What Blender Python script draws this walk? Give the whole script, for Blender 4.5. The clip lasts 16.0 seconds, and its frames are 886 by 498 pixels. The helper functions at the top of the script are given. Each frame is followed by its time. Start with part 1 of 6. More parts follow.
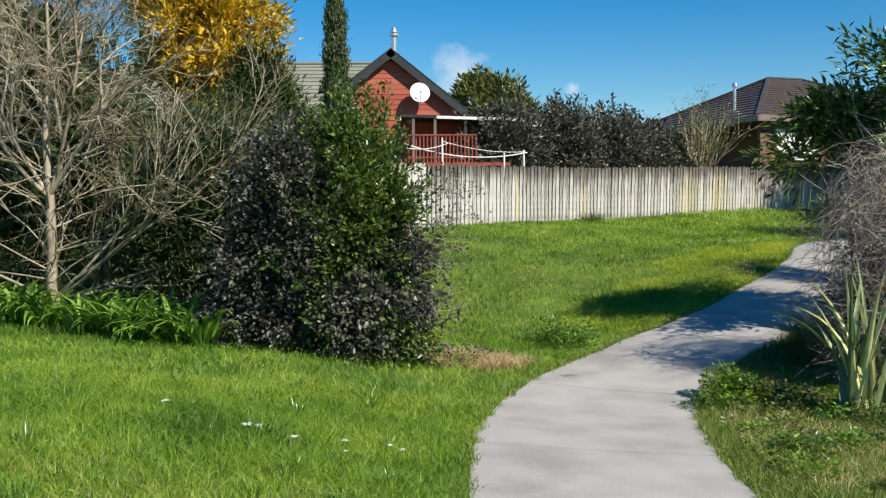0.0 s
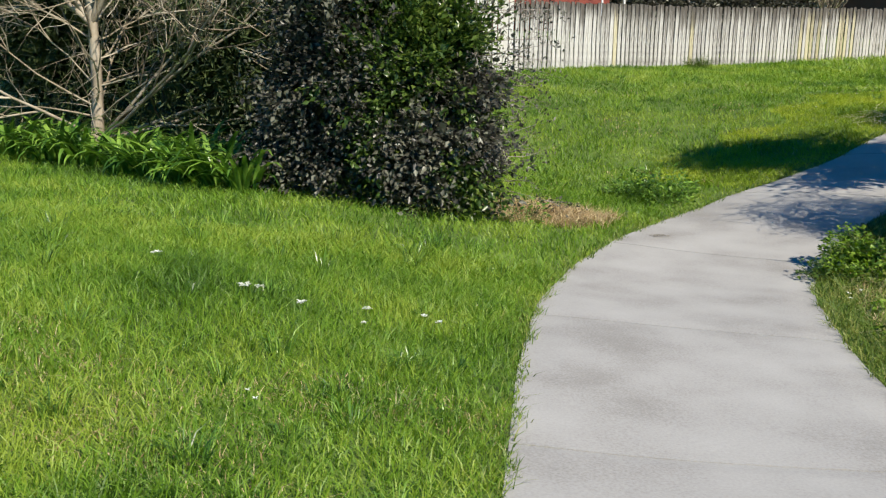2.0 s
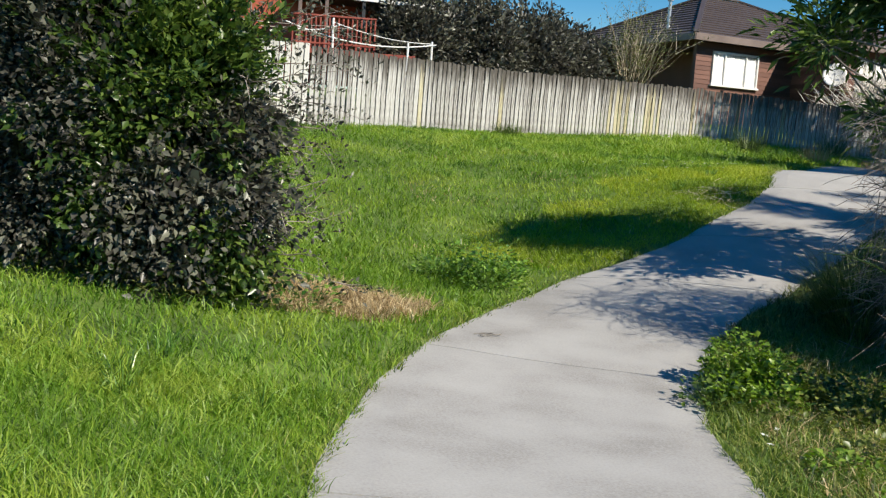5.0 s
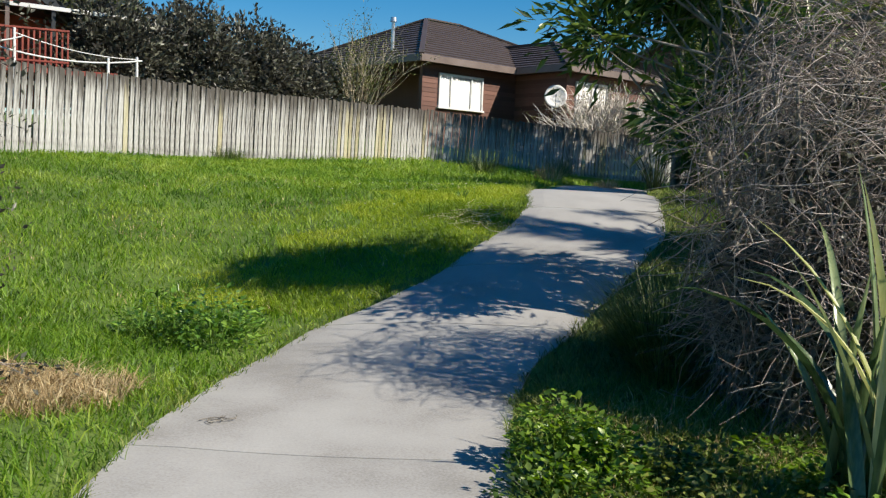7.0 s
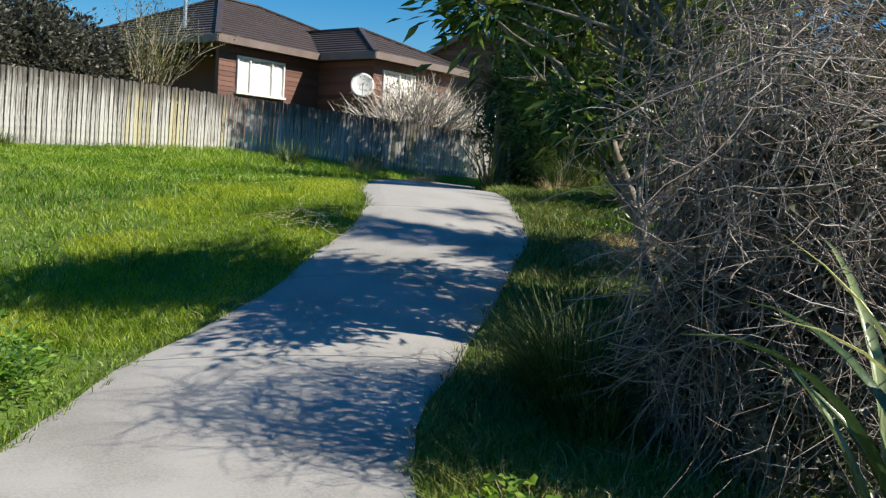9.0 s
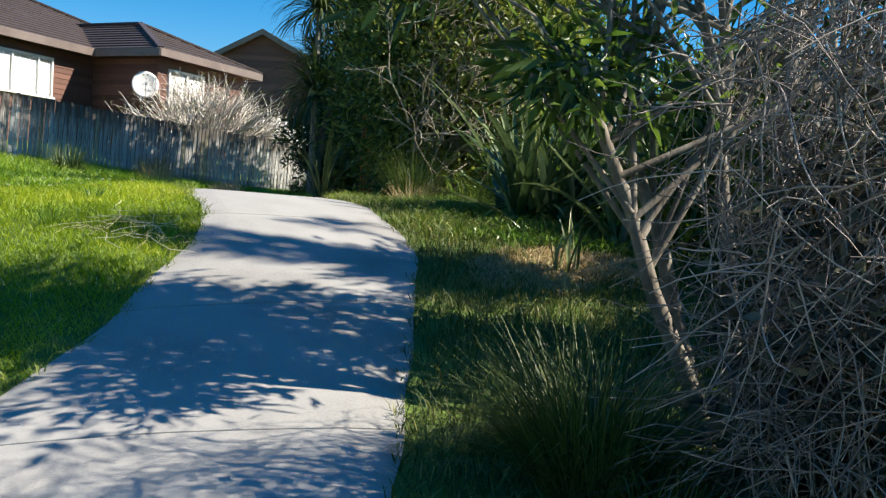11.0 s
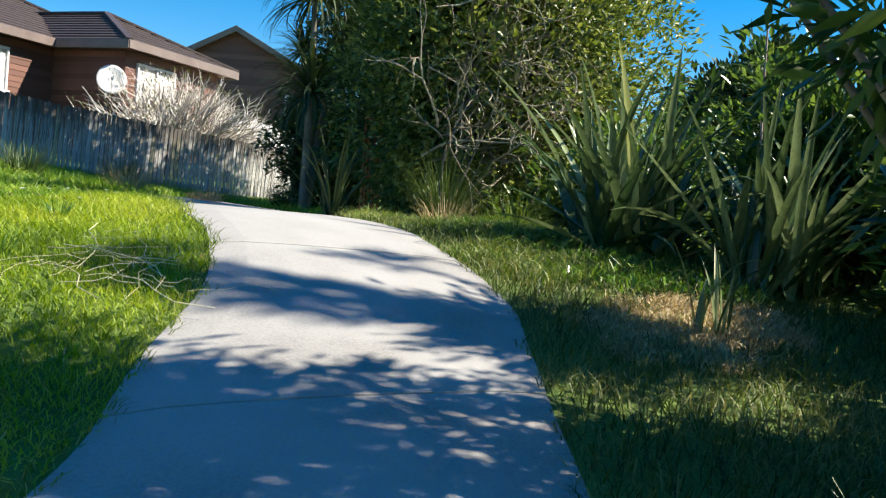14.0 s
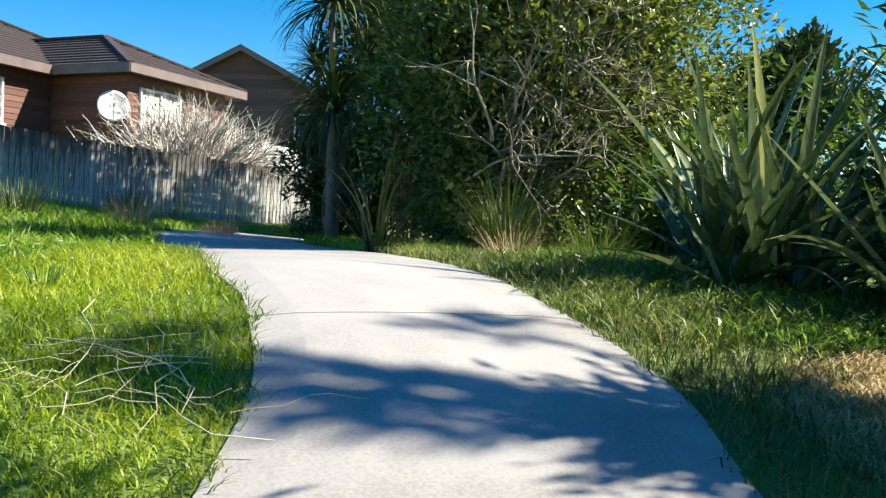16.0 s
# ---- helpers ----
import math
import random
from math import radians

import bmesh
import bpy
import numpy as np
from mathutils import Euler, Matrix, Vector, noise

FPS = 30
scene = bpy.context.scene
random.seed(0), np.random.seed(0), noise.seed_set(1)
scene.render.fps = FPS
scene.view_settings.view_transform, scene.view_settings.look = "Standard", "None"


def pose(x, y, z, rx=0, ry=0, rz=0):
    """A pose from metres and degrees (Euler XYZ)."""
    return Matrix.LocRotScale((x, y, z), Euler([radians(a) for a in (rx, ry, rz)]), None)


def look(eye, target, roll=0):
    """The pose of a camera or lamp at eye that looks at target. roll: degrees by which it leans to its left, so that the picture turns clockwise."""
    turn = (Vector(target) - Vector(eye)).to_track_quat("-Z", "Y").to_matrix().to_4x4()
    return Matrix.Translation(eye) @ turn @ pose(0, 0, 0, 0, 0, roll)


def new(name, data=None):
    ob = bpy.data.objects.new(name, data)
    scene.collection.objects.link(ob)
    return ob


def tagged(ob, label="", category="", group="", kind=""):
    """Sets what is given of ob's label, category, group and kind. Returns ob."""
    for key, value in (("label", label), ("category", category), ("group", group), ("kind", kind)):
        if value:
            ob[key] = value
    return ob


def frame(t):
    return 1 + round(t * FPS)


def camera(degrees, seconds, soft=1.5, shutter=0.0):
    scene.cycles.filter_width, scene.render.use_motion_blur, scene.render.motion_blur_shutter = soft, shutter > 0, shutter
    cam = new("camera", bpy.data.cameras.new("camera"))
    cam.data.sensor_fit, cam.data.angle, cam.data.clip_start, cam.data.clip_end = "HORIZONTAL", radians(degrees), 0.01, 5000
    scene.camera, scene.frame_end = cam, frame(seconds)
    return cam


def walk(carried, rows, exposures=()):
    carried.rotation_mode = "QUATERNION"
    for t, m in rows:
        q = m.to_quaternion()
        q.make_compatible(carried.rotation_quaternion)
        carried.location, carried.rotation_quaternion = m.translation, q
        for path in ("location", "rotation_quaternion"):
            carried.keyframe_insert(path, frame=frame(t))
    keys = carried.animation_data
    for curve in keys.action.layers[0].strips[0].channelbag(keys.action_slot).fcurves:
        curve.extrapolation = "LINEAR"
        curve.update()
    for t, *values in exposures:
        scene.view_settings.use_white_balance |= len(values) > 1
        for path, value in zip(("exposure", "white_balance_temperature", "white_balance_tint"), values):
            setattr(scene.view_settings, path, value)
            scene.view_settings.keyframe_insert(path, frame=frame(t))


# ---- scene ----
cam = camera(48.2, 16.0, 1.3)

PATH = [
    (0, (0.478, -2.298, 2.429), (0.494, -0.299, 2.35), -0.3),
    (0.5, (0.603, -1.839, 2.365), (0.51, 0.153, 2.205), 0.9),
    (1, (0.685, -1.335, 2.295), (0.563, 0.644, 2.034), -1.3),
    (1.5, (0.791, -0.827, 2.196), (0.653, 1.154, 1.954), 0.2),
    (2, (0.825, -0.289, 2.091), (0.648, 1.668, 1.723), 0.4),
    (2.5, (0.889, 0.23, 2.035), (0.827, 2.196, 1.672), 1.1),
    (3, (0.878, 0.785, 1.977), (0.818, 2.75, 1.611), 2.3),
    (3.5, (0.873, 1.318, 1.909), (1.022, 3.278, 1.541), 1.2),
    (4, (0.872, 1.838, 1.886), (1.042, 3.805, 1.569), 2.9),
    (6.5, (1.111, 4.773, 1.666), (1.693, 6.681, 1.52), 3.0),
    (7, (1.258, 5.266, 1.669), (2.016, 7.112, 1.538), 2.4),
    (7.5, (1.311, 5.711, 1.681), (2.104, 7.544, 1.571), 3.9),
    (8, (1.367, 6.196, 1.677), (2.314, 7.953, 1.55), 3.0),
    (8.5, (1.439, 6.666, 1.682), (2.482, 8.368, 1.548), 2.6),
    (11, (2.144, 9.651, 1.513), (3.623, 10.995, 1.441), 3.1),
    (11.5, (2.233, 9.966, 1.484), (3.733, 11.286, 1.417), 2.1),
    (12, (2.419, 10.471, 1.496), (3.888, 11.825, 1.4), 3.5),
    (12.5, (2.673, 11.007, 1.516), (4.172, 12.327, 1.421), 3.0),
    (13, (2.87, 11.304, 1.543), (4.309, 12.688, 1.415), 2.8),
    (13.5, (3.151, 11.781, 1.588), (4.657, 13.094, 1.511), 3.6),
    (14, (3.383, 12.11, 1.633), (4.916, 13.394, 1.583), 4.3),
    (14.5, (3.665, 12.639, 1.688), (5.212, 13.906, 1.649), 3.4),
    (15, (3.896, 13.026, 1.733), (5.455, 14.278, 1.723), 3.8),
    (15.5, (4.149, 13.437, 1.799), (5.663, 14.744, 1.771), 2.8),
    (16, (4.439, 13.777, 1.829), (5.959, 15.076, 1.801), 1.6),
]
walk(cam, [(t, look(eye, target, roll)) for t, eye, target, roll in PATH], [(0.0, 0.5), (4.0, 0.5), (7.0, 0.42), (8.5, 0.5), (11.0, 0.95), (13.5, 1.13), (16.0, 1.24)])

# ---------------------------------------------------------------- light
SUN_AZ, SUN_EL = (0.68, -0.733), radians(40)
world = bpy.data.worlds.new("sky")
scene.world = world
world.use_nodes = True
wn = world.node_tree
sky = wn.nodes.new("ShaderNodeTexSky")
sky.sky_type, sky.sun_disc = "NISHITA", False
sky.sun_elevation, sky.sun_rotation = SUN_EL, math.atan2(SUN_AZ[0], SUN_AZ[1])
sky.air_density, sky.dust_density, sky.ozone_density = 1.0, 0.0, 3.0
wn.nodes["Background"].inputs["Strength"].default_value = 0.08
blue = wn.nodes.new("ShaderNodeHueSaturation")
blue.inputs["Saturation"].default_value = 1.55
wn.links.new(sky.outputs[0], blue.inputs["Color"])
# one small fair-weather cloud low over the houses, broken up by noise
tc = wn.nodes.new("ShaderNodeTexCoord")
puff = wn.nodes.new("ShaderNodeTexNoise")
puff.inputs["Scale"].default_value, puff.inputs["Detail"].default_value = 45.0, 8.0
wn.links.new(tc.outputs["Generated"], puff.inputs["Vector"])
mask = None
for where, size in (((0.0235, 0.9905, 0.1300), 0.045), ((0.1361, 0.9834, 0.1203), 0.014)):
    far = wn.nodes.new("ShaderNodeVectorMath")
    far.operation = "DISTANCE"
    far.inputs[1].default_value = where
    wn.links.new(tc.outputs["Generated"], far.inputs[0])
    fall = wn.nodes.new("ShaderNodeMapRange")
    fall.inputs["From Min"].default_value, fall.inputs["From Max"].default_value = size, 0.0
    wn.links.new(far.outputs["Value"], fall.inputs["Value"])
    if mask is None:
        mask = fall.outputs[0]
    else:
        both = wn.nodes.new("ShaderNodeMath")
        both.operation = "MAXIMUM"
        wn.links.new(mask, both.inputs[0])
        wn.links.new(fall.outputs[0], both.inputs[1])
        mask = both.outputs[0]
edge = wn.nodes.new("ShaderNodeMath")
edge.operation = "MULTIPLY_ADD"
edge.inputs[1].default_value = 1.3
wn.links.new(puff.outputs[0], edge.inputs[0])
wn.links.new(mask, edge.inputs[2])
soft_edge = wn.nodes.new("ShaderNodeMapRange")
soft_edge.inputs["From Min"].default_value, soft_edge.inputs["From Max"].default_value = 1.0, 1.75
wn.links.new(edge.outputs[0], soft_edge.inputs["Value"])
gate = wn.nodes.new("ShaderNodeMath")
gate.operation = "MULTIPLY"
cut = wn.nodes.new("ShaderNodeMapRange")
cut.inputs["From Min"].default_value, cut.inputs["From Max"].default_value = 0.0, 0.25
wn.links.new(mask, cut.inputs["Value"])
wn.links.new(soft_edge.outputs[0], gate.inputs[0])
wn.links.new(cut.outputs[0], gate.inputs[1])
cloud = wn.nodes.new("ShaderNodeMix")
cloud.data_type = "RGBA"
cloud.inputs["B"].default_value = (6.0, 7.0, 8.2, 1)
wn.links.new(gate.outputs[0], cloud.inputs["Factor"])
wn.links.new(blue.outputs[0], cloud.inputs["A"])
wn.links.new(cloud.outputs["Result"], wn.nodes["Background"].inputs["Color"])
sun_data = bpy.data.lights.new("sun", "SUN")
sun_data.energy, sun_data.angle, sun_data.color = 5.0, radians(0.55), (1.0, 0.92, 0.78)
sun = new("sun", sun_data)
sun.matrix_world = look((SUN_AZ[0] * 40, SUN_AZ[1] * 40, 40 * math.tan(SUN_EL)), (0, 0, 0))

rng = np.random.default_rng(7)


# ---------------------------------------------------------------- materials
def ramp_mat(name, colours, rough=0.6, vary="noise", scale=2.0, fine=40.0, bump=0.2, leaf=0.0, metal=0.0, spec=0.5, stretch=(1, 1, 1), fine_mix=0.35, dist=0.01):
    """A material that runs through colours (dark to light) by coarse and fine noise, or by each piece's own random value."""
    m = bpy.data.materials.new(name)
    m.use_nodes = True
    t = m.node_tree
    n, l = t.nodes, t.links
    bsdf = n["Principled BSDF"]
    bsdf.inputs["Roughness"].default_value = rough
    bsdf.inputs["Metallic"].default_value = metal
    bsdf.inputs["Specular IOR Level"].default_value = spec
    co = n.new("ShaderNodeTexCoord")
    mp = n.new("ShaderNodeMapping")
    mp.inputs["Scale"].default_value = stretch
    l.new(co.outputs["Object"], mp.inputs["Vector"])
    big = n.new("ShaderNodeTexNoise")
    big.inputs["Scale"].default_value, big.inputs["Detail"].default_value = scale, 3.0
    l.new(mp.outputs[0], big.inputs["Vector"])
    small = n.new("ShaderNodeTexNoise")
    small.inputs["Scale"].default_value, small.inputs["Detail"].default_value = fine, 4.0
    l.new(mp.outputs[0], small.inputs["Vector"])
    mix = n.new("ShaderNodeMath")
    mix.operation = "MULTIPLY_ADD"
    mix.inputs[1].default_value = fine_mix
    l.new(small.outputs[0], mix.inputs[0])
    base = n.new("ShaderNodeMath")
    base.operation = "MULTIPLY_ADD"
    base.inputs[1].default_value = 1.0
    base.inputs[2].default_value = -fine_mix * 0.5 - (0.25 if vary == "grass" else 0.0)
    if vary == "noise":
        l.new(big.outputs[0], base.inputs[0])
    else:
        if vary in ("island", "grass"):
            r = n.new("ShaderNodeNewGeometry").outputs["Random Per Island"]
        else:
            r = n.new("ShaderNodeObjectInfo").outputs["Random"]
        ave = n.new("ShaderNodeMath")
        ave.operation = "MULTIPLY_ADD"
        ave.inputs[1].default_value = {"paling": 0.22, "grass": 0.35}.get(vary, 0.55)
        l.new(r, ave.inputs[0])
        half = n.new("ShaderNodeMath")
        half.operation = "MULTIPLY"
        half.inputs[1].default_value = {"paling": 0.8, "grass": 1.2}.get(vary, 0.45)
        l.new(big.outputs[0], half.inputs[0])
        l.new(half.outputs[0], ave.inputs[2])
        l.new(ave.outputs[0], base.inputs[0])
    l.new(base.outputs[0], mix.inputs[2])
    ramp = n.new("ShaderNodeValToRGB")
    els = ramp.color_ramp.elements
    k = len(colours)
    for i, c in enumerate(colours):
        pos = 0.25 + 0.5 * i / max(1, k - 1)
        e = els[i] if i < 2 else els.new(pos)
        e.position, e.color = pos, (*c, 1)
    if k > 1:
        for i, c in enumerate(colours):
            els[i].position, els[i].color = 0.25 + 0.5 * i / (k - 1), (*c, 1)
    l.new(mix.outputs[0], ramp.inputs[0])
    l.new(ramp.outputs[0], bsdf.inputs["Base Color"])
    if bump:
        b = n.new("ShaderNodeBump")
        b.inputs["Strength"].default_value, b.inputs["Distance"].default_value = bump, dist
        l.new(small.outputs[0], b.inputs["Height"])
        l.new(b.outputs[0], bsdf.inputs["Normal"])
    if leaf:
        tr = n.new("ShaderNodeBsdfTranslucent")
        hs = n.new("ShaderNodeHueSaturation")
        hs.inputs["Saturation"].default_value, hs.inputs["Value"].default_value = 1.1, 1.5
        l.new(ramp.outputs[0], hs.inputs["Color"])
        l.new(hs.outputs[0], tr.inputs["Color"])
        sh = n.new("ShaderNodeMixShader")
        sh.inputs[0].default_value = leaf
        l.new(bsdf.outputs[0], sh.inputs[1])
        l.new(tr.outputs[0], sh.inputs[2])
        l.new(sh.outputs[0], n["Material Output"].inputs["Surface"])
    return m


M_SOIL = ramp_mat("turf", [(0.05, 0.085, 0.014), (0.10, 0.16, 0.022), (0.16, 0.23, 0.035)], 0.9, scale=0.8, fine=30, bump=0.6, dist=0.03)
M_GRASS = ramp_mat("grass", [(0.065, 0.14, 0.012), (0.16, 0.29, 0.022), (0.30, 0.385, 0.05)], 0.5, "grass", scale=0.7, fine=3, bump=0, leaf=0.35, fine_mix=0.3)
# lighter, yellower copy of grass: the sun's brightness is put into the colour
M_SUNLITGRASS = ramp_mat("sunlit_grass", [(0.12, 0.19, 0.012), (0.26, 0.365, 0.026), (0.44, 0.475, 0.062)], 0.5, "grass", scale=0.7, fine=3, bump=0, leaf=0.4, fine_mix=0.3)
M_VERGE = ramp_mat("verge_grass", [(0.055, 0.105, 0.013), (0.145, 0.23, 0.028), (0.32, 0.33, 0.09)], 0.5, "island", scale=0.7, fine=3, bump=0, leaf=0.3)
# darker, duller copy of verge_grass: the trees' shade is put into the colour
M_SHADEGRASS = ramp_mat("shaded_verge_grass", [(0.036, 0.065, 0.013), (0.10, 0.145, 0.026), (0.28, 0.27, 0.09)], 0.6, "island", scale=0.7, fine=3, bump=0, leaf=0.2)
M_DRY = ramp_mat("dry_grass", [(0.32, 0.22, 0.10), (0.50, 0.38, 0.20), (0.66, 0.54, 0.33)], 0.7, "island", scale=2, fine=8, bump=0, leaf=0.2)
M_CONC = ramp_mat("concrete", [(0.26, 0.247, 0.228), (0.36, 0.348, 0.33), (0.415, 0.405, 0.385)], 0.85, scale=1.1, fine=60, bump=0.35, dist=0.003, fine_mix=0.6)
M_PALING = ramp_mat("weathered_paling", [(0.10, 0.09, 0.08), (0.34, 0.328, 0.31), (0.48, 0.47, 0.445), (0.58, 0.57, 0.545)], 0.85, "paling", scale=2.2, fine=9, bump=0.6, stretch=(9, 9, 0.7), fine_mix=0.9, dist=0.006)
M_LICHEN = ramp_mat("lichen_paling", [(0.12, 0.105, 0.07), (0.36, 0.32, 0.21), (0.47, 0.43, 0.28), (0.55, 0.51, 0.39)], 0.9, "paling", scale=2.2, fine=9, bump=0.6, stretch=(9, 9, 0.7), fine_mix=0.9, dist=0.006)
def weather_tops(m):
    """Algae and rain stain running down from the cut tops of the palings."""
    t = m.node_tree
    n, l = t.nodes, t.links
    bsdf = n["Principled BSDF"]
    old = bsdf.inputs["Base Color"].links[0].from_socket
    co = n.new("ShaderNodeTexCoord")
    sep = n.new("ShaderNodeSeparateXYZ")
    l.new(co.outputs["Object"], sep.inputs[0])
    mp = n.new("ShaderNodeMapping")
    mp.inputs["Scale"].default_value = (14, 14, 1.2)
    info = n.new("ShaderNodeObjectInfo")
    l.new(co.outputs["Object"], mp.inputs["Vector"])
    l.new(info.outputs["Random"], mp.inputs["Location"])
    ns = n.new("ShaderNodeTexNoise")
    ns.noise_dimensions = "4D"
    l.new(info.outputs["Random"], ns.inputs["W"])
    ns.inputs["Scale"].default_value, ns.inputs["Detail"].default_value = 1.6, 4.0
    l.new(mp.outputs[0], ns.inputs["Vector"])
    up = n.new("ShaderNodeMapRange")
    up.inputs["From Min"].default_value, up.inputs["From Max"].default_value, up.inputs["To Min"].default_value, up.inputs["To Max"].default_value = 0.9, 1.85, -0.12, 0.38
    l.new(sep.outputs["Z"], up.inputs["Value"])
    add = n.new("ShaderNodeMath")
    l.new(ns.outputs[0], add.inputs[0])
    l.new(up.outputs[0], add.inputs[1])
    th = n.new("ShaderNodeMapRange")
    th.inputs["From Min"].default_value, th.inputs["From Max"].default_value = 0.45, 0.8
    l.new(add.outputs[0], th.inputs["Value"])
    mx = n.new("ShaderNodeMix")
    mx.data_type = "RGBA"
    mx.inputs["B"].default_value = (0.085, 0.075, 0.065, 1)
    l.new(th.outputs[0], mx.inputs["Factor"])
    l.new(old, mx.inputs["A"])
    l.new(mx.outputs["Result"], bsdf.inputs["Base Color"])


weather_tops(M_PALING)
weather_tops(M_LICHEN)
M_WHITEFENCE = ramp_mat("pale_boards", [(0.50, 0.48, 0.44), (0.62, 0.60, 0.56), (0.70, 0.68, 0.65)], 0.8, "object", scale=1.5, fine=12, bump=0.3, stretch=(4, 4, 0.6))
M_RAIL = ramp_mat("old_timber", [(0.12, 0.105, 0.09), (0.22, 0.2, 0.17), (0.3, 0.28, 0.25)], 0.9, scale=3, fine=20, bump=0.4)
M_BARK = ramp_mat("grey_bark", [(0.10, 0.085, 0.065), (0.20, 0.17, 0.135), (0.34, 0.31, 0.26)], 0.9, scale=5, fine=30, bump=0.7, stretch=(1, 1, 0.4))
M_PALEBARK = ramp_mat("pale_bark", [(0.17, 0.14, 0.10), (0.32, 0.27, 0.20), (0.48, 0.42, 0.33)], 0.85, scale=4, fine=30, bump=0.6, stretch=(1, 1, 0.4))
M_TWIG = ramp_mat("dead_twigs", [(0.13, 0.10, 0.085), (0.29, 0.235, 0.205), (0.48, 0.42, 0.38)], 0.8, "island", scale=2, fine=20, bump=0)
M_TWIGFINE = ramp_mat("bare_twigs", [(0.16, 0.125, 0.085), (0.30, 0.25, 0.17), (0.46, 0.41, 0.31)], 0.8, "island", scale=2, fine=20, bump=0)
M_WHITETWIG = ramp_mat("pale_twigs", [(0.40, 0.35, 0.31), (0.58, 0.53, 0.48), (0.75, 0.71, 0.66)], 0.8, "island", scale=2, fine=20, bump=0)
M_LEAF = ramp_mat("glossy_leaf", [(0.026, 0.055, 0.013), (0.07, 0.125, 0.025), (0.17, 0.235, 0.05)], 0.3, "island", scale=1.2, fine=5, bump=0, leaf=0.38)
M_LEAFBRIGHT = ramp_mat("bright_leaf", [(0.045, 0.07, 0.014), (0.13, 0.17, 0.03), (0.30, 0.32, 0.08)], 0.4, "island", scale=1.2, fine=5, bump=0, leaf=0.3)
M_LEAFDARK = ramp_mat("purple_leaf", [(0.034, 0.032, 0.028), (0.085, 0.083, 0.066), (0.18, 0.185, 0.135)], 0.36, "island", scale=1.5, fine=5, bump=0, leaf=0.2, spec=0.35)
M_LEAFOLIVE = ramp_mat("olive_leaf", [(0.05, 0.065, 0.02), (0.12, 0.14, 0.04), (0.24, 0.25, 0.08)], 0.5, "island", scale=1.2, fine=5, bump=0, leaf=0.3)
M_FEATHER = ramp_mat("feathery_green", [(0.02, 0.035, 0.012), (0.045, 0.07, 0.02), (0.09, 0.12, 0.035)], 0.6, "island", scale=1.0, fine=5, bump=0, leaf=0.2)
M_GOLD = ramp_mat("golden_leaf", [(0.20, 0.13, 0.015), (0.50, 0.33, 0.02), (0.72, 0.52, 0.04)], 0.55, "island", scale=1.2, fine=5, bump=0, leaf=0.25)
M_CYPRESS = ramp_mat("cypress_leaf", [(0.018, 0.035, 0.012), (0.045, 0.075, 0.02), (0.09, 0.12, 0.03)], 0.6, "island", scale=2, fine=5, bump=0, leaf=0.1)
M_STRAP = ramp_mat("strap_leaf", [(0.03, 0.085, 0.013), (0.11, 0.225, 0.03), (0.27, 0.42, 0.07)], 0.3, "island", scale=1.5, fine=5, bump=0, leaf=0.25)
M_FLAX = ramp_mat("flax_leaf", [(0.05, 0.09, 0.036), (0.125, 0.175, 0.075), (0.27, 0.325, 0.155)], 0.27, "object", scale=3, fine=12, bump=0.15, leaf=0.12, stretch=(6, 6, 0.5))
M_FLAXPALE = ramp_mat("pale_flax_leaf", [(0.35, 0.37, 0.12), (0.52, 0.53, 0.22), (0.66, 0.65, 0.36)], 0.4, "object", scale=3, fine=12, bump=0.15, leaf=0.15, stretch=(6, 6, 0.5))
M_WEED = ramp_mat("weed_leaf", [(0.06, 0.12, 0.012), (0.15, 0.26, 0.025), (0.28, 0.40, 0.06)], 0.4, "island", scale=2, fine=6, bump=0, leaf=0.35)
M_SEDGE = ramp_mat("sedge_leaf", [(0.028, 0.055, 0.013), (0.085, 0.135, 0.028), (0.22, 0.26, 0.085)], 0.4, "island", scale=2, fine=6, bump=0, leaf=0.2)
M_BROWNROOF = ramp_mat("brown_roof_tile", [(0.045, 0.034, 0.03), (0.07, 0.052, 0.047), (0.095, 0.074, 0.068)], 0.5, "island", scale=1.2, fine=20, bump=0.3)
M_GREYROOF = ramp_mat("grey_green_roof_tile", [(0.16, 0.165, 0.13), (0.22, 0.225, 0.18), (0.28, 0.28, 0.23)], 0.75, "island", scale=1.2, fine=20, bump=0.3)
M_RED = ramp_mat("red_weatherboard", [(0.30, 0.065, 0.035), (0.37, 0.085, 0.045), (0.42, 0.105, 0.06)], 0.6, "object", scale=1, fine=10, bump=0.1)
M_BROWNBOARD = ramp_mat("brown_weatherboard", [(0.115, 0.05, 0.035), (0.15, 0.066, 0.046), (0.185, 0.085, 0.06)], 0.6, "object", scale=1, fine=12, bump=0.15)
M_FASCIA = ramp_mat("brown_fascia", [(0.15, 0.11, 0.095), (0.19, 0.145, 0.125), (0.22, 0.17, 0.15)], 0.5, scale=1.5, fine=15, bump=0.05)
M_DARKTRIM = ramp_mat("dark_trim", [(0.02, 0.022, 0.024), (0.03, 0.033, 0.035), (0.045, 0.047, 0.05)], 0.5, scale=2, fine=15, bump=0.05)
M_WHITE = ramp_mat("white_paint", [(0.68, 0.67, 0.64), (0.76, 0.75, 0.73), (0.82, 0.81, 0.8)], 0.5, scale=1.5, fine=15, bump=0.05)
M_CURTAIN = ramp_mat("net_curtain", [(0.55, 0.56, 0.58), (0.70, 0.71, 0.72), (0.82, 0.82, 0.82)], 0.8, scale=2, fine=10, bump=0.2, stretch=(6, 6, 0.3))
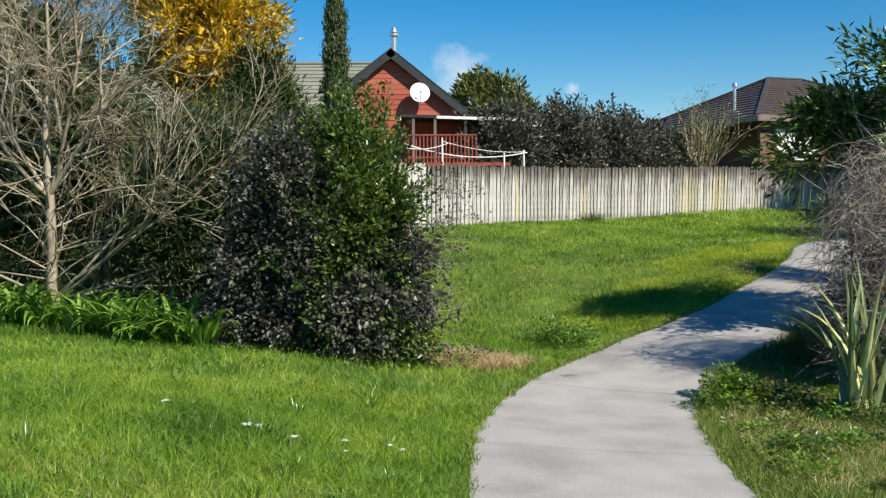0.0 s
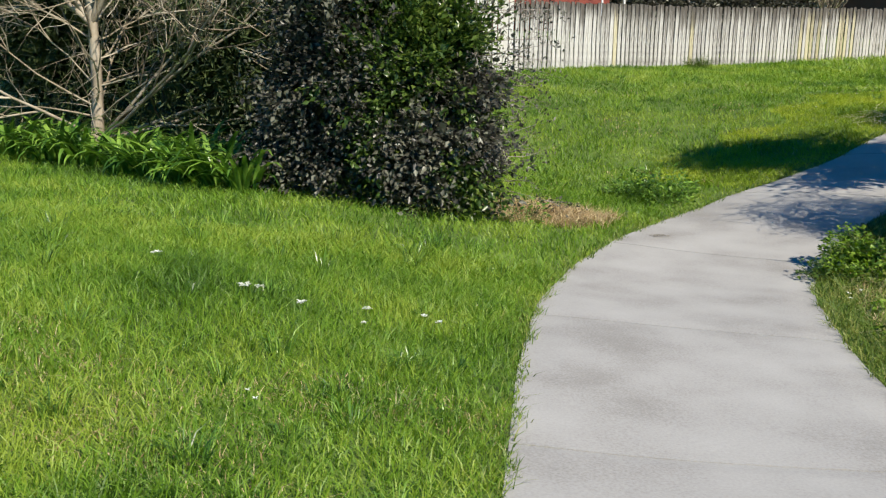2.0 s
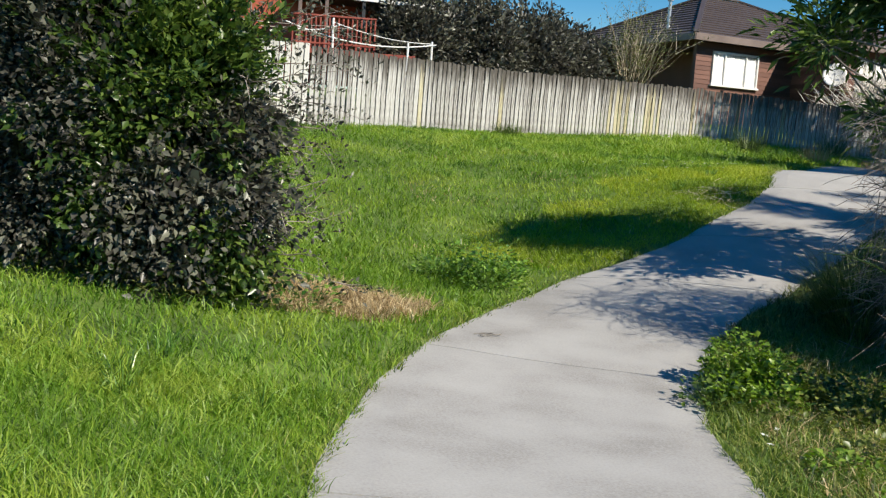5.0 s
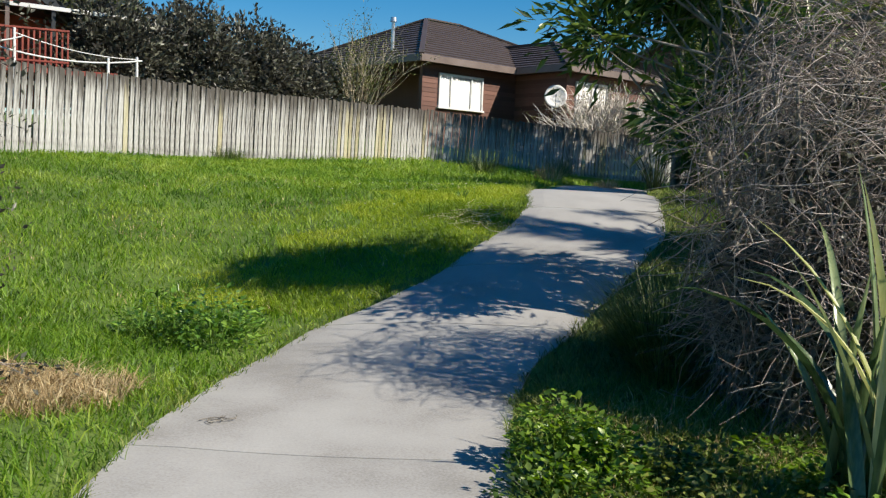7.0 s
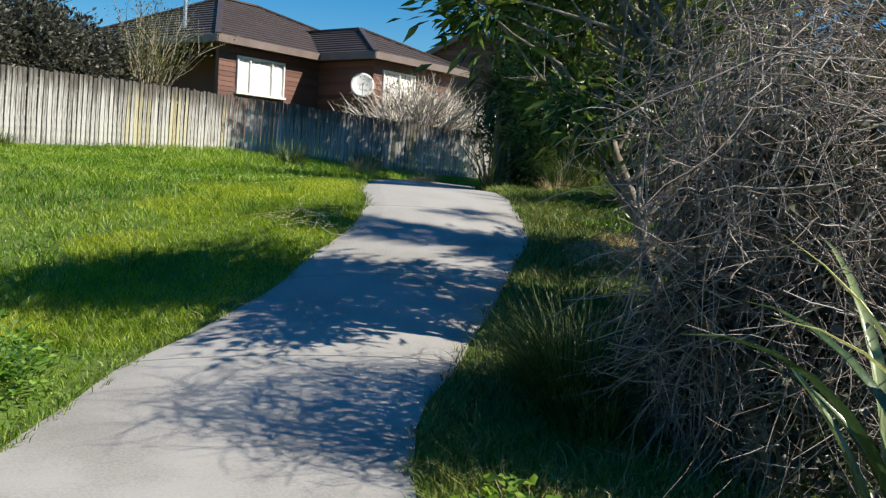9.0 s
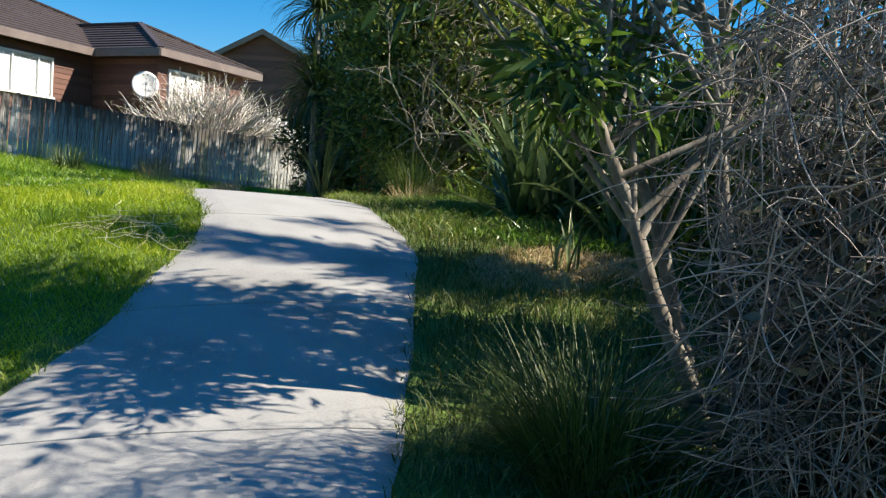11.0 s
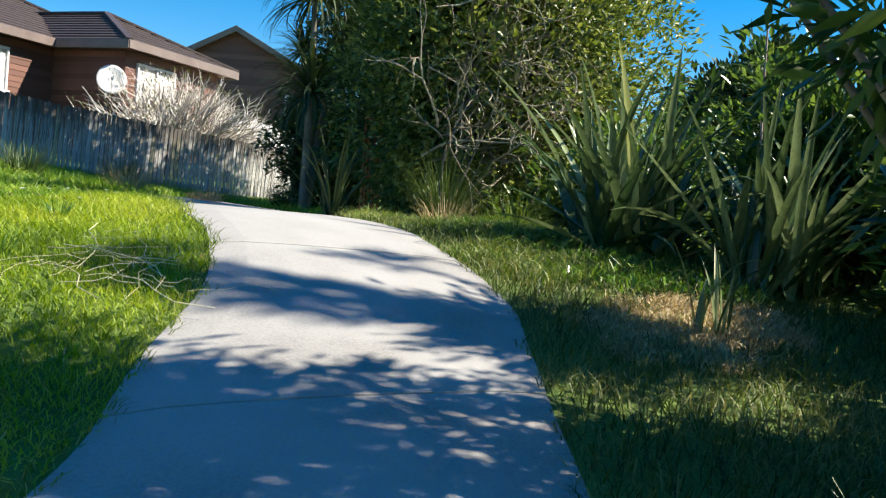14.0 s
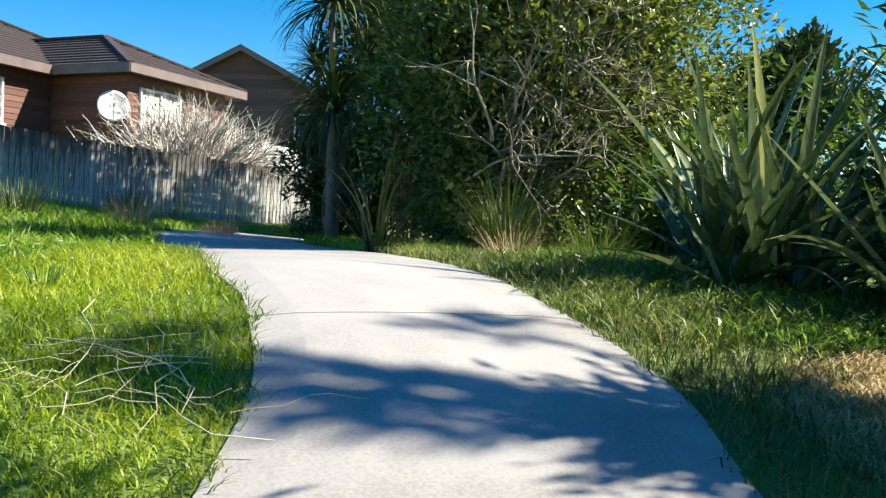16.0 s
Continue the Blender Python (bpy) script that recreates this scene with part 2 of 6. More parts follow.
M_DISH = ramp_mat("dish_grey", [(0.70, 0.69, 0.66), (0.78, 0.77, 0.74), (0.84, 0.83, 0.8)], 0.45, scale=3, fine=25, bump=0.05)
M_STEEL = ramp_mat("steel", [(0.5, 0.5, 0.5), (0.6, 0.6, 0.6), (0.7, 0.7, 0.7)], 0.35, scale=3, fine=20, bump=0.05, metal=0.8)
M_REDRAIL = ramp_mat("red_stained_timber", [(0.20, 0.04, 0.03), (0.27, 0.06, 0.04), (0.34, 0.09, 0.06)], 0.7, scale=3, fine=20, bump=0.2)
M_ROCK = ramp_mat("grey_rock", [(0.22, 0.21, 0.20), (0.34, 0.33, 0.31), (0.46, 0.45, 0.43)], 0.9, scale=6, fine=30, bump=0.6)
M_PETAL = ramp_mat("white_petal", [(0.70, 0.72, 0.62), (0.80, 0.81, 0.75), (0.86, 0.86, 0.82)], 0.6, "island", scale=4, fine=20, bump=0, leaf=0.2)
M_ORANGE = ramp_mat("orange_mesh", [(0.45, 0.10, 0.03), (0.58, 0.14, 0.04), (0.66, 0.2, 0.07)], 0.6, scale=4, fine=20, bump=0)

M_STRAW = ramp_mat("bleached_straw", [(0.45, 0.38, 0.22), (0.6, 0.53, 0.34), (0.72, 0.66, 0.48)], 0.7, "island", scale=2, fine=8, bump=0)

M_GLASS = bpy.data.materials.new("window_glass")
M_GLASS.use_nodes = True
_g = M_GLASS.node_tree.nodes["Principled BSDF"]
_g.inputs["Roughness"].default_value, _g.inputs["Transmission Weight"].default_value, _g.inputs["IOR"].default_value = 0.02, 1.0, 1.45


# ---------------------------------------------------------------- mesh helpers
def from_arrays(name, verts, faces, mat, parent=None, label="", smooth=False):
    """One mesh object from an array of corners and either an array or a list of faces."""
    me = bpy.data.meshes.new(name)
    verts = np.asarray(verts, dtype=np.float32).reshape(-1, 3)
    if isinstance(faces, np.ndarray):
        nf, k = faces.shape
        me.vertices.add(len(verts))
        me.vertices.foreach_set("co", verts.ravel())
        me.loops.add(nf * k)
        me.loops.foreach_set("vertex_index", faces.astype(np.int32).ravel())
        me.polygons.add(nf)
        me.polygons.foreach_set("loop_start", np.arange(0, nf * k, k, dtype=np.int32))
        me.update(calc_edges=True)
    else:
        me.from_pydata([tuple(v) for v in verts.tolist()], [], faces)
    me.materials.append(mat)
    if smooth:
        me.polygons.foreach_set("use_smooth", np.ones(len(me.polygons), dtype=bool))
    ob = new(name, me)
    if parent:
        ob.parent = parent
    if label:
        ob["label"] = label
    return ob


def part(name, bm, mat, parent=None, label="", smooth=False):
    me = bpy.data.meshes.new(name)
    bm.to_mesh(me)
    bm.free()
    me.materials.append(mat)
    if smooth:
        me.polygons.foreach_set("use_smooth", np.ones(len(me.polygons), dtype=bool))
    ob = new(name, me)
    if parent:
        ob.parent = parent
    if label:
        ob["label"] = label
    return ob


def box(bm, size, m, bevel=0.0):
    """Adds a box of that size, bevelled, at the pose m."""
    made = bmesh.ops.create_cube(bm, size=1.0, matrix=m @ Matrix.Diagonal((*size, 1)))
    if bevel:
        edges = list({e for v in made["verts"] for e in v.link_edges})
        bmesh.ops.bevel(bm, geom=edges, offset=bevel, segments=1, affect="EDGES")


def tube(bm, a, b, r0, r1, n=8):
    a, b = Vector(a), Vector(b)
    m = Matrix.Translation((a + b) / 2) @ (b - a).to_track_quat("Z", "Y").to_matrix().to_4x4()
    bmesh.ops.create_cone(bm, cap_ends=True, segments=n, radius1=r0, radius2=r1, depth=(b - a).length, matrix=m)


def empty(name, at, label, category, group="", kind=""):
    ob = new(name)
    ob.location = at
    return tagged(ob, label, category, group, kind)


def unit(v):
    return v / (np.linalg.norm(v, axis=-1, keepdims=True) + 1e-9)


def leaf_arrays(p, axis, face, length, width):
    """Pointed folded leaves: corners and triangles."""
    n = len(p)
    axis = unit(axis)
    side = unit(np.cross(axis, face))
    up = np.cross(side, axis)
    L, W = length[:, None], width[:, None]
    mid = p + axis * L * 0.45
    v = np.stack([p, mid + side * W * 0.5 + up * W * 0.18, p + axis * L - up * L * 0.06, mid - side * W * 0.5 + up * W * 0.18], 1)
    i = np.arange(n)[:, None] * 4
    f = np.concatenate([i + np.array([[0, 1, 2]]), i + np.array([[0, 2, 3]])], 0)
    return v.reshape(-1, 3), f


def blade_arrays(p, height, width, lean, bend):
    """Grass blades: corners and triangles. lean: a horizontal direction with a length."""
    n = len(p)
    turn = rng.uniform(0, 2 * np.pi, n)
    side = np.stack([np.cos(turn), np.sin(turn), np.zeros(n)], 1) * width[:, None] * 0.5
    up = np.array([[0, 0, 1.0]])
    mid = p + up * height[:, None] * 0.55 + lean * height[:, None] * 0.35
    tip = p + up * height[:, None] * (1 - bend[:, None]) + lean * height[:, None] * (1 + bend[:, None] * 0.4)
    v = np.stack([p - side, p + side, mid + side * 0.8, mid - side * 0.8, tip], 1)
    i = np.arange(n)[:, None] * 5
    f = np.concatenate([i + np.array([[0, 1, 2]]), i + np.array([[0, 2, 3]]), i + np.array([[3, 2, 4]])], 0)
    return v.reshape(-1, 3), f


def ribbon_arrays(base, az, rise, length, width, droop, seg=6, fold=0.25):
    """Long arching leaves with a folded keel, as one pair of arrays."""
    vs, fs, off = [], [], 0
    for b, a, e, L, w, d in zip(base, az, rise, length, width, droop):
        p, ang, ring = np.array(b, float), e, []
        h = np.array([math.cos(a), math.sin(a), 0.0])
        side = np.array([-math.sin(a), math.cos(a), 0.0])
        for k in range(seg + 1):
            t = k / seg
            wid = w * (0.55 + 0.9 * t - 1.43 * t * t) if t < 1 else 0.002
            nrm = -h * math.sin(ang) + np.array([0, 0, math.cos(ang)])
            ring += [p - side * wid * 0.5 + nrm * wid * fold, p.copy(), p + side * wid * 0.5 + nrm * wid * fold]
            p = p + (h * math.cos(ang) + np.array([0, 0, math.sin(ang)])) * L / seg
            ang -= d / seg * (0.4 + 1.2 * t)
        vs += ring
        for k in range(seg):
            q = off + k * 3
            fs += [(q, q + 1, q + 4, q + 3), (q + 1, q + 2, q + 5, q + 4)]
        off += 3 * (seg + 1)
    return np.array(vs), np.array(fs)


def tubes_arrays(lines, sides=4):
    """Tapered tubes along polylines [(points, radii)]."""
    vs, fs, off = [], [], 0
    ang = np.linspace(0, 2 * np.pi, sides, endpoint=False)
    for pts, rad in lines:
        pts = np.asarray(pts, float)
        t = np.gradient(pts, axis=0)
        t = unit(t)
        ref = np.where(np.abs(t[:, 2:3]) > 0.9, np.array([[1.0, 0, 0]]), np.array([[0, 0, 1.0]]))
        u = unit(np.cross(t, ref))
        w = np.cross(t, u)
        ring = pts[:, None] + (u[:, None] * np.cos(ang)[None, :, None] + w[:, None] * np.sin(ang)[None, :, None]) * np.asarray(rad)[:, None, None]
        vs.append(ring.reshape(-1, 3))
        k = len(pts)
        i = np.arange(k - 1)[:, None] * sides + np.arange(sides)[None]
        j = np.arange(k - 1)[:, None] * sides + (np.arange(sides)[None] + 1) % sides
        fs.append(np.stack([i, j, j + sides, i + sides], -1).reshape(-1, 4) + off)
        off += k * sides
    return np.concatenate(vs), np.concatenate(fs)


def grow(p, d, length, r, depth, spread, gravity=0.0, kids=(3, 5), bend=0.25, seg=5, shrink=0.62, start=0.3, lines=None, tips=None):
    """Branches: fills lines with (points, radii) and tips with (place, direction)."""
    p, d = np.array(p, float), np.array(d, float)
    pts, dirs = [p.copy()], [d]
    for k in range(seg):
        d = unit(d + rng.normal(0, bend, 3) + np.array([0, 0, gravity]))
        p = p + d * length / seg
        pts.append(p.copy())
        dirs.append(d)
    lines.append((pts, np.linspace(r, r * 0.45 if depth else r * 0.2, seg + 1)))
    if depth == 0:
        tips.append((p, d))
        return
    for k in range(rng.integers(kids[0], kids[1] + 1)):
        t = rng.uniform(start, 1.0)
        i = min(seg, int(t * seg) + 1)
        nd = unit(dirs[i] + rng.normal(0, spread, 3))
        grow(pts[i], nd, length * shrink * rng.uniform(0.7, 1.2), r * (0.75 - 0.3 * t), depth - 1, spread, gravity, kids, bend, seg, shrink, start, lines, tips)


def clump_leaves(centres, radius, per, length, width, out_from, up=0.3, flat=0.7):
    """Leaf arrays in small tufts round the given centres, facing away from out_from and upwards."""
    c = np.repeat(centres, per, 0)
    n = len(c)
    g = rng.normal(0, 1, (n, 3))
    p = c + g * radius * np.array([1, 1, flat])
    out = unit(c - np.array(out_from))
    axis = unit(unit(g) * 0.9 + out * 0.6 + np.array([0, 0, up]) + rng.normal(0, 0.35, (n, 3)))
    face = unit(out * 0.4 + np.array([0, 0, 0.9]) + rng.normal(0, 0.5, (n, 3)))
    L = length * rng.uniform(0.6, 1.25, n)
    return leaf_arrays(p, axis, face, L, L * width)


def blob_centres(n, centre, radii, lumps=9, lump=0.35, inner=0.5, floor=None):
    """Tuft places in a lumpy crown: more at the outside, with bays and gaps."""
    dirs = unit(rng.normal(0, 1, (n, 3)))
    bumps = unit(rng.normal(0, 1, (lumps, 3)))
    swell = 1 - lump + lump * 1.9 * np.clip((dirs @ bumps.T).max(1), 0, 1) ** 3
    r = swell * rng.uniform(inner, 1.0, n) ** 0.5
    c = np.array(centre) + dirs * r[:, None] * np.array(radii)
    if floor is not None:
        c = c[c[:, 2] > floor]
    return c


# ---------------------------------------------------------------- the lie of the land
HILLS = np.array([
    (0.48, -2.3, 0.86), (0.87, 1.84, 0.31), (1.1, 4.8, 0.1), (1.4, 6.7, 0.08), (2.1, 9.65, -0.05), (2.8, 11.8, 0.0), (4.4, 13.8, 0.26), (3.45, 13.9, 0.127),
    (-1.18, 6.4, 0.46), (0.17, 6.66, 0.16), (0.22, 13.1, 0.25), (2.9, 17.1, 0.42), (6.66, 17.5, 1.2), (8.33, 18.7, 1.58), (10.54, 18.68, 1.57), (9.41, 17.1, 1.375),
    (0.21, 26.48, 1.9), (6, 29.5, 2.0), (13, 33, 2.2), (20, 35.5, 2.0), (10, 23, 1.6), (14, 24, 1.62), (18, 42, 3.3), (0, 36, 2.6), (28, 38, 2.2),
    (-6, 0, 1.0), (-8, 14, 0.4), (-12, 20, 0.9), (8, 12, 0.3), (13, 17, 1.5), (6, 4, 0.2), (5, -4, 0.9)])


def _kernel(r):
    return np.where(r > 0, r * r * np.log(r + 1e-9), 0.0)


_n = len(HILLS)
_k = _kernel(np.linalg.norm(HILLS[:, None, :2] - HILLS[None, :, :2], axis=2)) + 0.02 * np.eye(_n)
_p = np.c_[np.ones(_n), HILLS[:, :2]]
_w = np.linalg.solve(np.block([[_k, _p], [_p.T, np.zeros((3, 3))]]), np.r_[HILLS[:, 2], 0, 0, 0])


def land(x, y):
    """Height of the ground, level far away."""
    x, y = np.atleast_1d(np.asarray(x, float)), np.atleast_1d(np.asarray(y, float))
    cx, cy = np.clip(x, -16, 34), np.clip(y, -12, 46)
    z = _w[-3] + _w[-2] * cx + _w[-1] * cy
    for h, w in zip(HILLS, _w[:-3]):
        z = z + w * _kernel(np.hypot(cx - h[0], cy - h[1]))
    d = np.hypot(x - cx, y - cy)
    k = np.clip(d / 60, 0, 1)
    return np.clip(z, -1, 4) * (1 - k) + 1.0 * k


def gz(x, y):
    return float(land(x, y)[0])


EDGES = np.array([
    (0.45, -9, 2.9, -9), (0.55, -3, 3.0, -3), (0.62, 0.5, 3.05, 0.5), (0.74, 5.0, 3.12, 5.0), (0.82, 7.2, 3.26, 7.1), (1.08, 9.1, 3.48, 8.8), (1.45, 10.5, 3.75, 10.0),
    (2.0, 11.9, 4.2, 11.1), (2.85, 13.4, 4.9, 12.3), (3.6, 14.35, 5.7, 13.1), (4.5, 14.98, 6.5, 13.83), (5.4, 15.6, 7.35, 14.63), (6.1, 16.25, 8.1, 15.35),
    (6.9, 16.9, 8.8, 16.05), (7.65, 17.8, 9.4, 17.0), (8.1, 18.7, 10.0, 17.95), (8.6, 19.6, 10.6, 18.9), (9.35, 20.9, 11.2, 20.0), (10.7, 23, 12.6, 22.0), (12.4, 25.8, 14.2, 24.6), (14.5, 28.6, 16.0, 27.1), (18, 31.5, 19, 29.5)])


def edge_at(u):
    """Left and right edge of the path at u, counted in rows of EDGES (smooth between them)."""
    u = np.clip(np.atleast_1d(np.asarray(u, float)), 0, len(EDGES) - 1.001)
    i = u.astype(int)
    t = (u - i)[:, None]
    g = lambda k: EDGES[np.clip(i + k, 0, len(EDGES) - 1)]
    a, b, c, d = g(-1), g(0), g(1), g(2)
    return 0.5 * (2 * b + (c - a) * t + (2 * a - 5 * b + 4 * c - d) * t * t + (3 * b - a - 3 * c + d) * t ** 3)


_pe = edge_at(np.linspace(0, len(EDGES) - 1.001, 260))
_mid, _half = (_pe[:, :2] + _pe[:, 2:]) / 2, np.linalg.norm(_pe[:, :2] - _pe[:, 2:], axis=1) / 2
_dirn = unit(np.gradient(_mid, axis=0))
_half = np.abs(_dirn[:, 0] * (_pe[:, 3] - _pe[:, 1]) - _dirn[:, 1] * (_pe[:, 2] - _pe[:, 0])) / 2


def path_offset(x, y):
    """Signed metres from the path's middle (left is negative), minus nothing, and the half width there."""
    x, y = np.asarray(x), np.asarray(y)
    off, half = np.empty(len(x)), np.empty(len(x))
    for s in range(0, len(x), 20000):
        q = np.stack([x[s:s + 20000], y[s:s + 20000]], 1)
        d = ((q[:, None] - _mid[None]) ** 2).sum(2)
        k = d.argmin(1)
        v = q - _mid[k]
        off[s:s + 20000] = np.sign(v[:, 0] * _dirn[k, 1] - v[:, 1] * _dirn[k, 0]) * np.sqrt(d[np.arange(len(k)), k])
        half[s:s + 20000] = _half[k]
    return off, half


def axis_lines(lo, hi, step):
    core = np.arange(lo, hi + step / 2, step)
    far = np.array([2, 5, 10, 20, 40, 80, 160, 400, 1000, 2400], float)
    return np.concatenate([lo - far[::-1], core, hi + far])


def build_ground():
    xs, ys = axis_lines(-14, 28, 0.25), axis_lines(-10, 44, 0.25)
    X, Y = np.meshgrid(xs, ys)
    off, half = path_offset(X.ravel(), Y.ravel())
    Z = land(X.ravel(), Y.ravel()) - 0.012 + 0.012 * np.sin(X.ravel() * 2.3 + Y.ravel()) * np.sin(Y.ravel() * 1.7)
    Z = np.where(np.abs(off) < half - 0.5, land(X.ravel(), Y.ravel()) - 0.07, Z)
    nx, ny = len(xs), len(ys)
    i = (np.arange(ny - 1)[:, None] * nx + np.arange(nx - 1)[None]).ravel()
    f = np.stack([i, i + 1, i + nx + 1, i + nx], 1)
    ob = from_arrays("ground", np.stack([X.ravel(), Y.ravel(), Z], 1), f, M_SOIL, smooth=True)
    return tagged(ob, "grassy ground with soil showing between the blades", "ground", kind="structure")


build_ground()


# ---------------------------------------------------------------- houses behind the fence
def roof_face(corners, mat, parent, course=0.34, name="roof_slope"):
    """A roof slope of stepped tile courses; corners: eave left, eave right, then the top ones from right to left."""
    c = [np.array(v, float) for v in corners]
    a, b = c[0], c[1]
    tops = c[2:]
    tr, tl = tops[0], tops[-1]
    up_len = np.linalg.norm((tr + tl) / 2 - (a + b) / 2)
    n = max(2, int(up_len / course))
    nrm = unit(np.cross(b - a, tl - a))
    if nrm[2] < 0:
        nrm = -nrm
    vs, fs = [a - nrm * 0.02, b - nrm * 0.02], []
    for k in range(n):
        for t, h in ((k / n, 0.05), ((k + 1) / n, 0.01)):
            q = len(vs)
            vs += [a + (tl - a) * t + nrm * h, b + (tr - b) * t + nrm * h]
            fs.append((q - 2, q - 1, q + 1, q))
    return from_arrays(name, np.array(vs), fs, mat, parent)


def beam(name, a, b, wide, tall, mat, parent, label="", bevel=0.006):
    """A bar of rectangular section from a to b, its top face level with a and b."""
    a, b = Vector(a), Vector(b)
    d = b - a
    x = d.normalized()
    side = Vector((-x.y, x.x, 0)).normalized() if abs(x.z) < 0.99 else Vector((0, 1, 0))
    up = x.cross(side)
    if up.z < 0:
        up, side = -up, -side
    m = Matrix.Identity(4)
    for i, v in enumerate((x, side, up)):
        m.col[i][:3] = v
    m.translation = (a + b) / 2 - up * tall / 2
    bm = bmesh.new()
    box(bm, (d.length, wide, tall), m, bevel)
    return part(name, bm, mat, parent, label)


def boards(parent, a, b, z0, z1, mat, pitch=0.17, top=None, holes=(), name="weatherboard"):
    """Lapped boards on a wall from a to b (outside to the right of a->b). top(s): height limit at s metres; holes: (s0, s1, z0, z1)."""
    a, b = Vector((a[0], a[1], 0)), Vector((b[0], b[1], 0))
    L = (b - a).length
    x = (b - a).normalized()
    out = Vector((x.y, -x.x, 0))
    z = z0
    while z < z1 - 0.02:
        h = min(pitch, z1 - z)
        s0, s1 = 0.0, L
        if top:
            ss = [s for s in np.linspace(0, L, 200) if top(s) > z + h * 0.5]
            if len(ss) < 4:
                break
            s0, s1 = ss[0], ss[-1]
        runs = [(s0, s1)]
        for h0, h1, hz0, hz1 in holes:
            if hz0 < z + h * 0.6 and hz1 > z + h * 0.4:
                runs = [r for q in runs for r in ((q[0], min(q[1], h0)), (max(q[0], h1), q[1])) if r[1] - r[0] > 0.02]
        for r0, r1 in runs:
            p0, p1 = a + x * r0, a + x * r1
            v = [p0 + out * 0.022 + Vector((0, 0, z)), p1 + out * 0.022 + Vector((0, 0, z)), p1 + out * 0.006 + Vector((0, 0, z + h)), p0 + out * 0.006 + Vector((0, 0, z + h)),
                 p0 + Vector((0, 0, z)), p1 + Vector((0, 0, z)), p1 + Vector((0, 0, z + h)), p0 + Vector((0, 0, z + h))]
            from_arrays(name, np.array(v), [(0, 1, 2, 3), (4, 5, 1, 0), (3, 2, 6, 7), (0, 3, 7, 4), (1, 5, 6, 2)], mat, parent)
        z += pitch


def wall_slab(name, a, b, z0, z1, mat, parent, thick=0.15, label=""):
    a, b = Vector((a[0], a[1], 0)), Vector((b[0], b[1], 0))
    x = (b - a).normalized()
    out = Vector((x.y, -x.x, 0))
    m = Matrix.Identity(4)
    for i, v in enumerate((x, out, Vector((0, 0, 1)))):
        m.col[i][:3] = v
    m.translation = (a + b) / 2 - out * (thick / 2 + 0.002) + Vector((0, 0, (z0 + z1) / 2))
    bm = bmesh.new()
    box(bm, ((b - a).length, thick, z1 - z0), m)
    return part(name, bm, mat, parent, label)


def window_on(parent, a, x, s0, s1, z0, z1, mullions=(0.33,), curtain=True):
    """A framed, glazed window on the wall through a along x, with a curtain behind the glass."""
    a, x = Vector((a[0], a[1], 0)), Vector((x[0], x[1], 0))
    out = Vector((x.y, -x.x, 0))
    win = new("window")
    win.parent = parent
    at = lambda s, z, o=0.0: a + x * s + out * o + Vector((0, 0, z))
    fw = 0.07
    beam("window_frame", at(s0, z1, 0.05), at(s1, z1, 0.05), 0.09, fw, M_WHITE, win)
    beam("window_sill", at(s0 - 0.05, z0 + fw, 0.07), at(s1 + 0.05, z0 + fw, 0.07), 0.14, fw, M_WHITE, win)
    w, h = s1 - s0, z1 - z0
    for s in (s0 + fw / 2, s1 - fw / 2, *[s0 + w * k for k in mullions]):
        bm = bmesh.new()
        m = Matrix.Identity(4)
        for i, v in enumerate((x, out, Vector((0, 0, 1)))):
            m.col[i][:3] = v
        m.translation = at(s, (z0 + z1) / 2, 0.048)
        box(bm, (fw * 0.9, 0.08, h - fw), m, 0.005)
        part("mullion", bm, M_WHITE, win)
    g = from_arrays("pane", np.array([at(s0, z0, 0.03), at(s1, z0, 0.03), at(s1, z1, 0.03), at(s0, z1, 0.03)]), [(0, 1, 2, 3)], M_GLASS, win)
    g.visible_shadow = False
    if curtain:
        n = 60
        v = []
        for k in range(n + 1):
            s = s0 + w * k / n
            o = 0.012 + 0.012 * math.sin(k * 1.9) 
            v += [at(s, z0, o), at(s, z1, o)]
        from_arrays("curtain", np.array(v), [(2 * k, 2 * k + 2, 2 * k + 3, 2 * k + 1) for k in range(n)], M_CURTAIN, win, "gathered white net curtain")
    return win


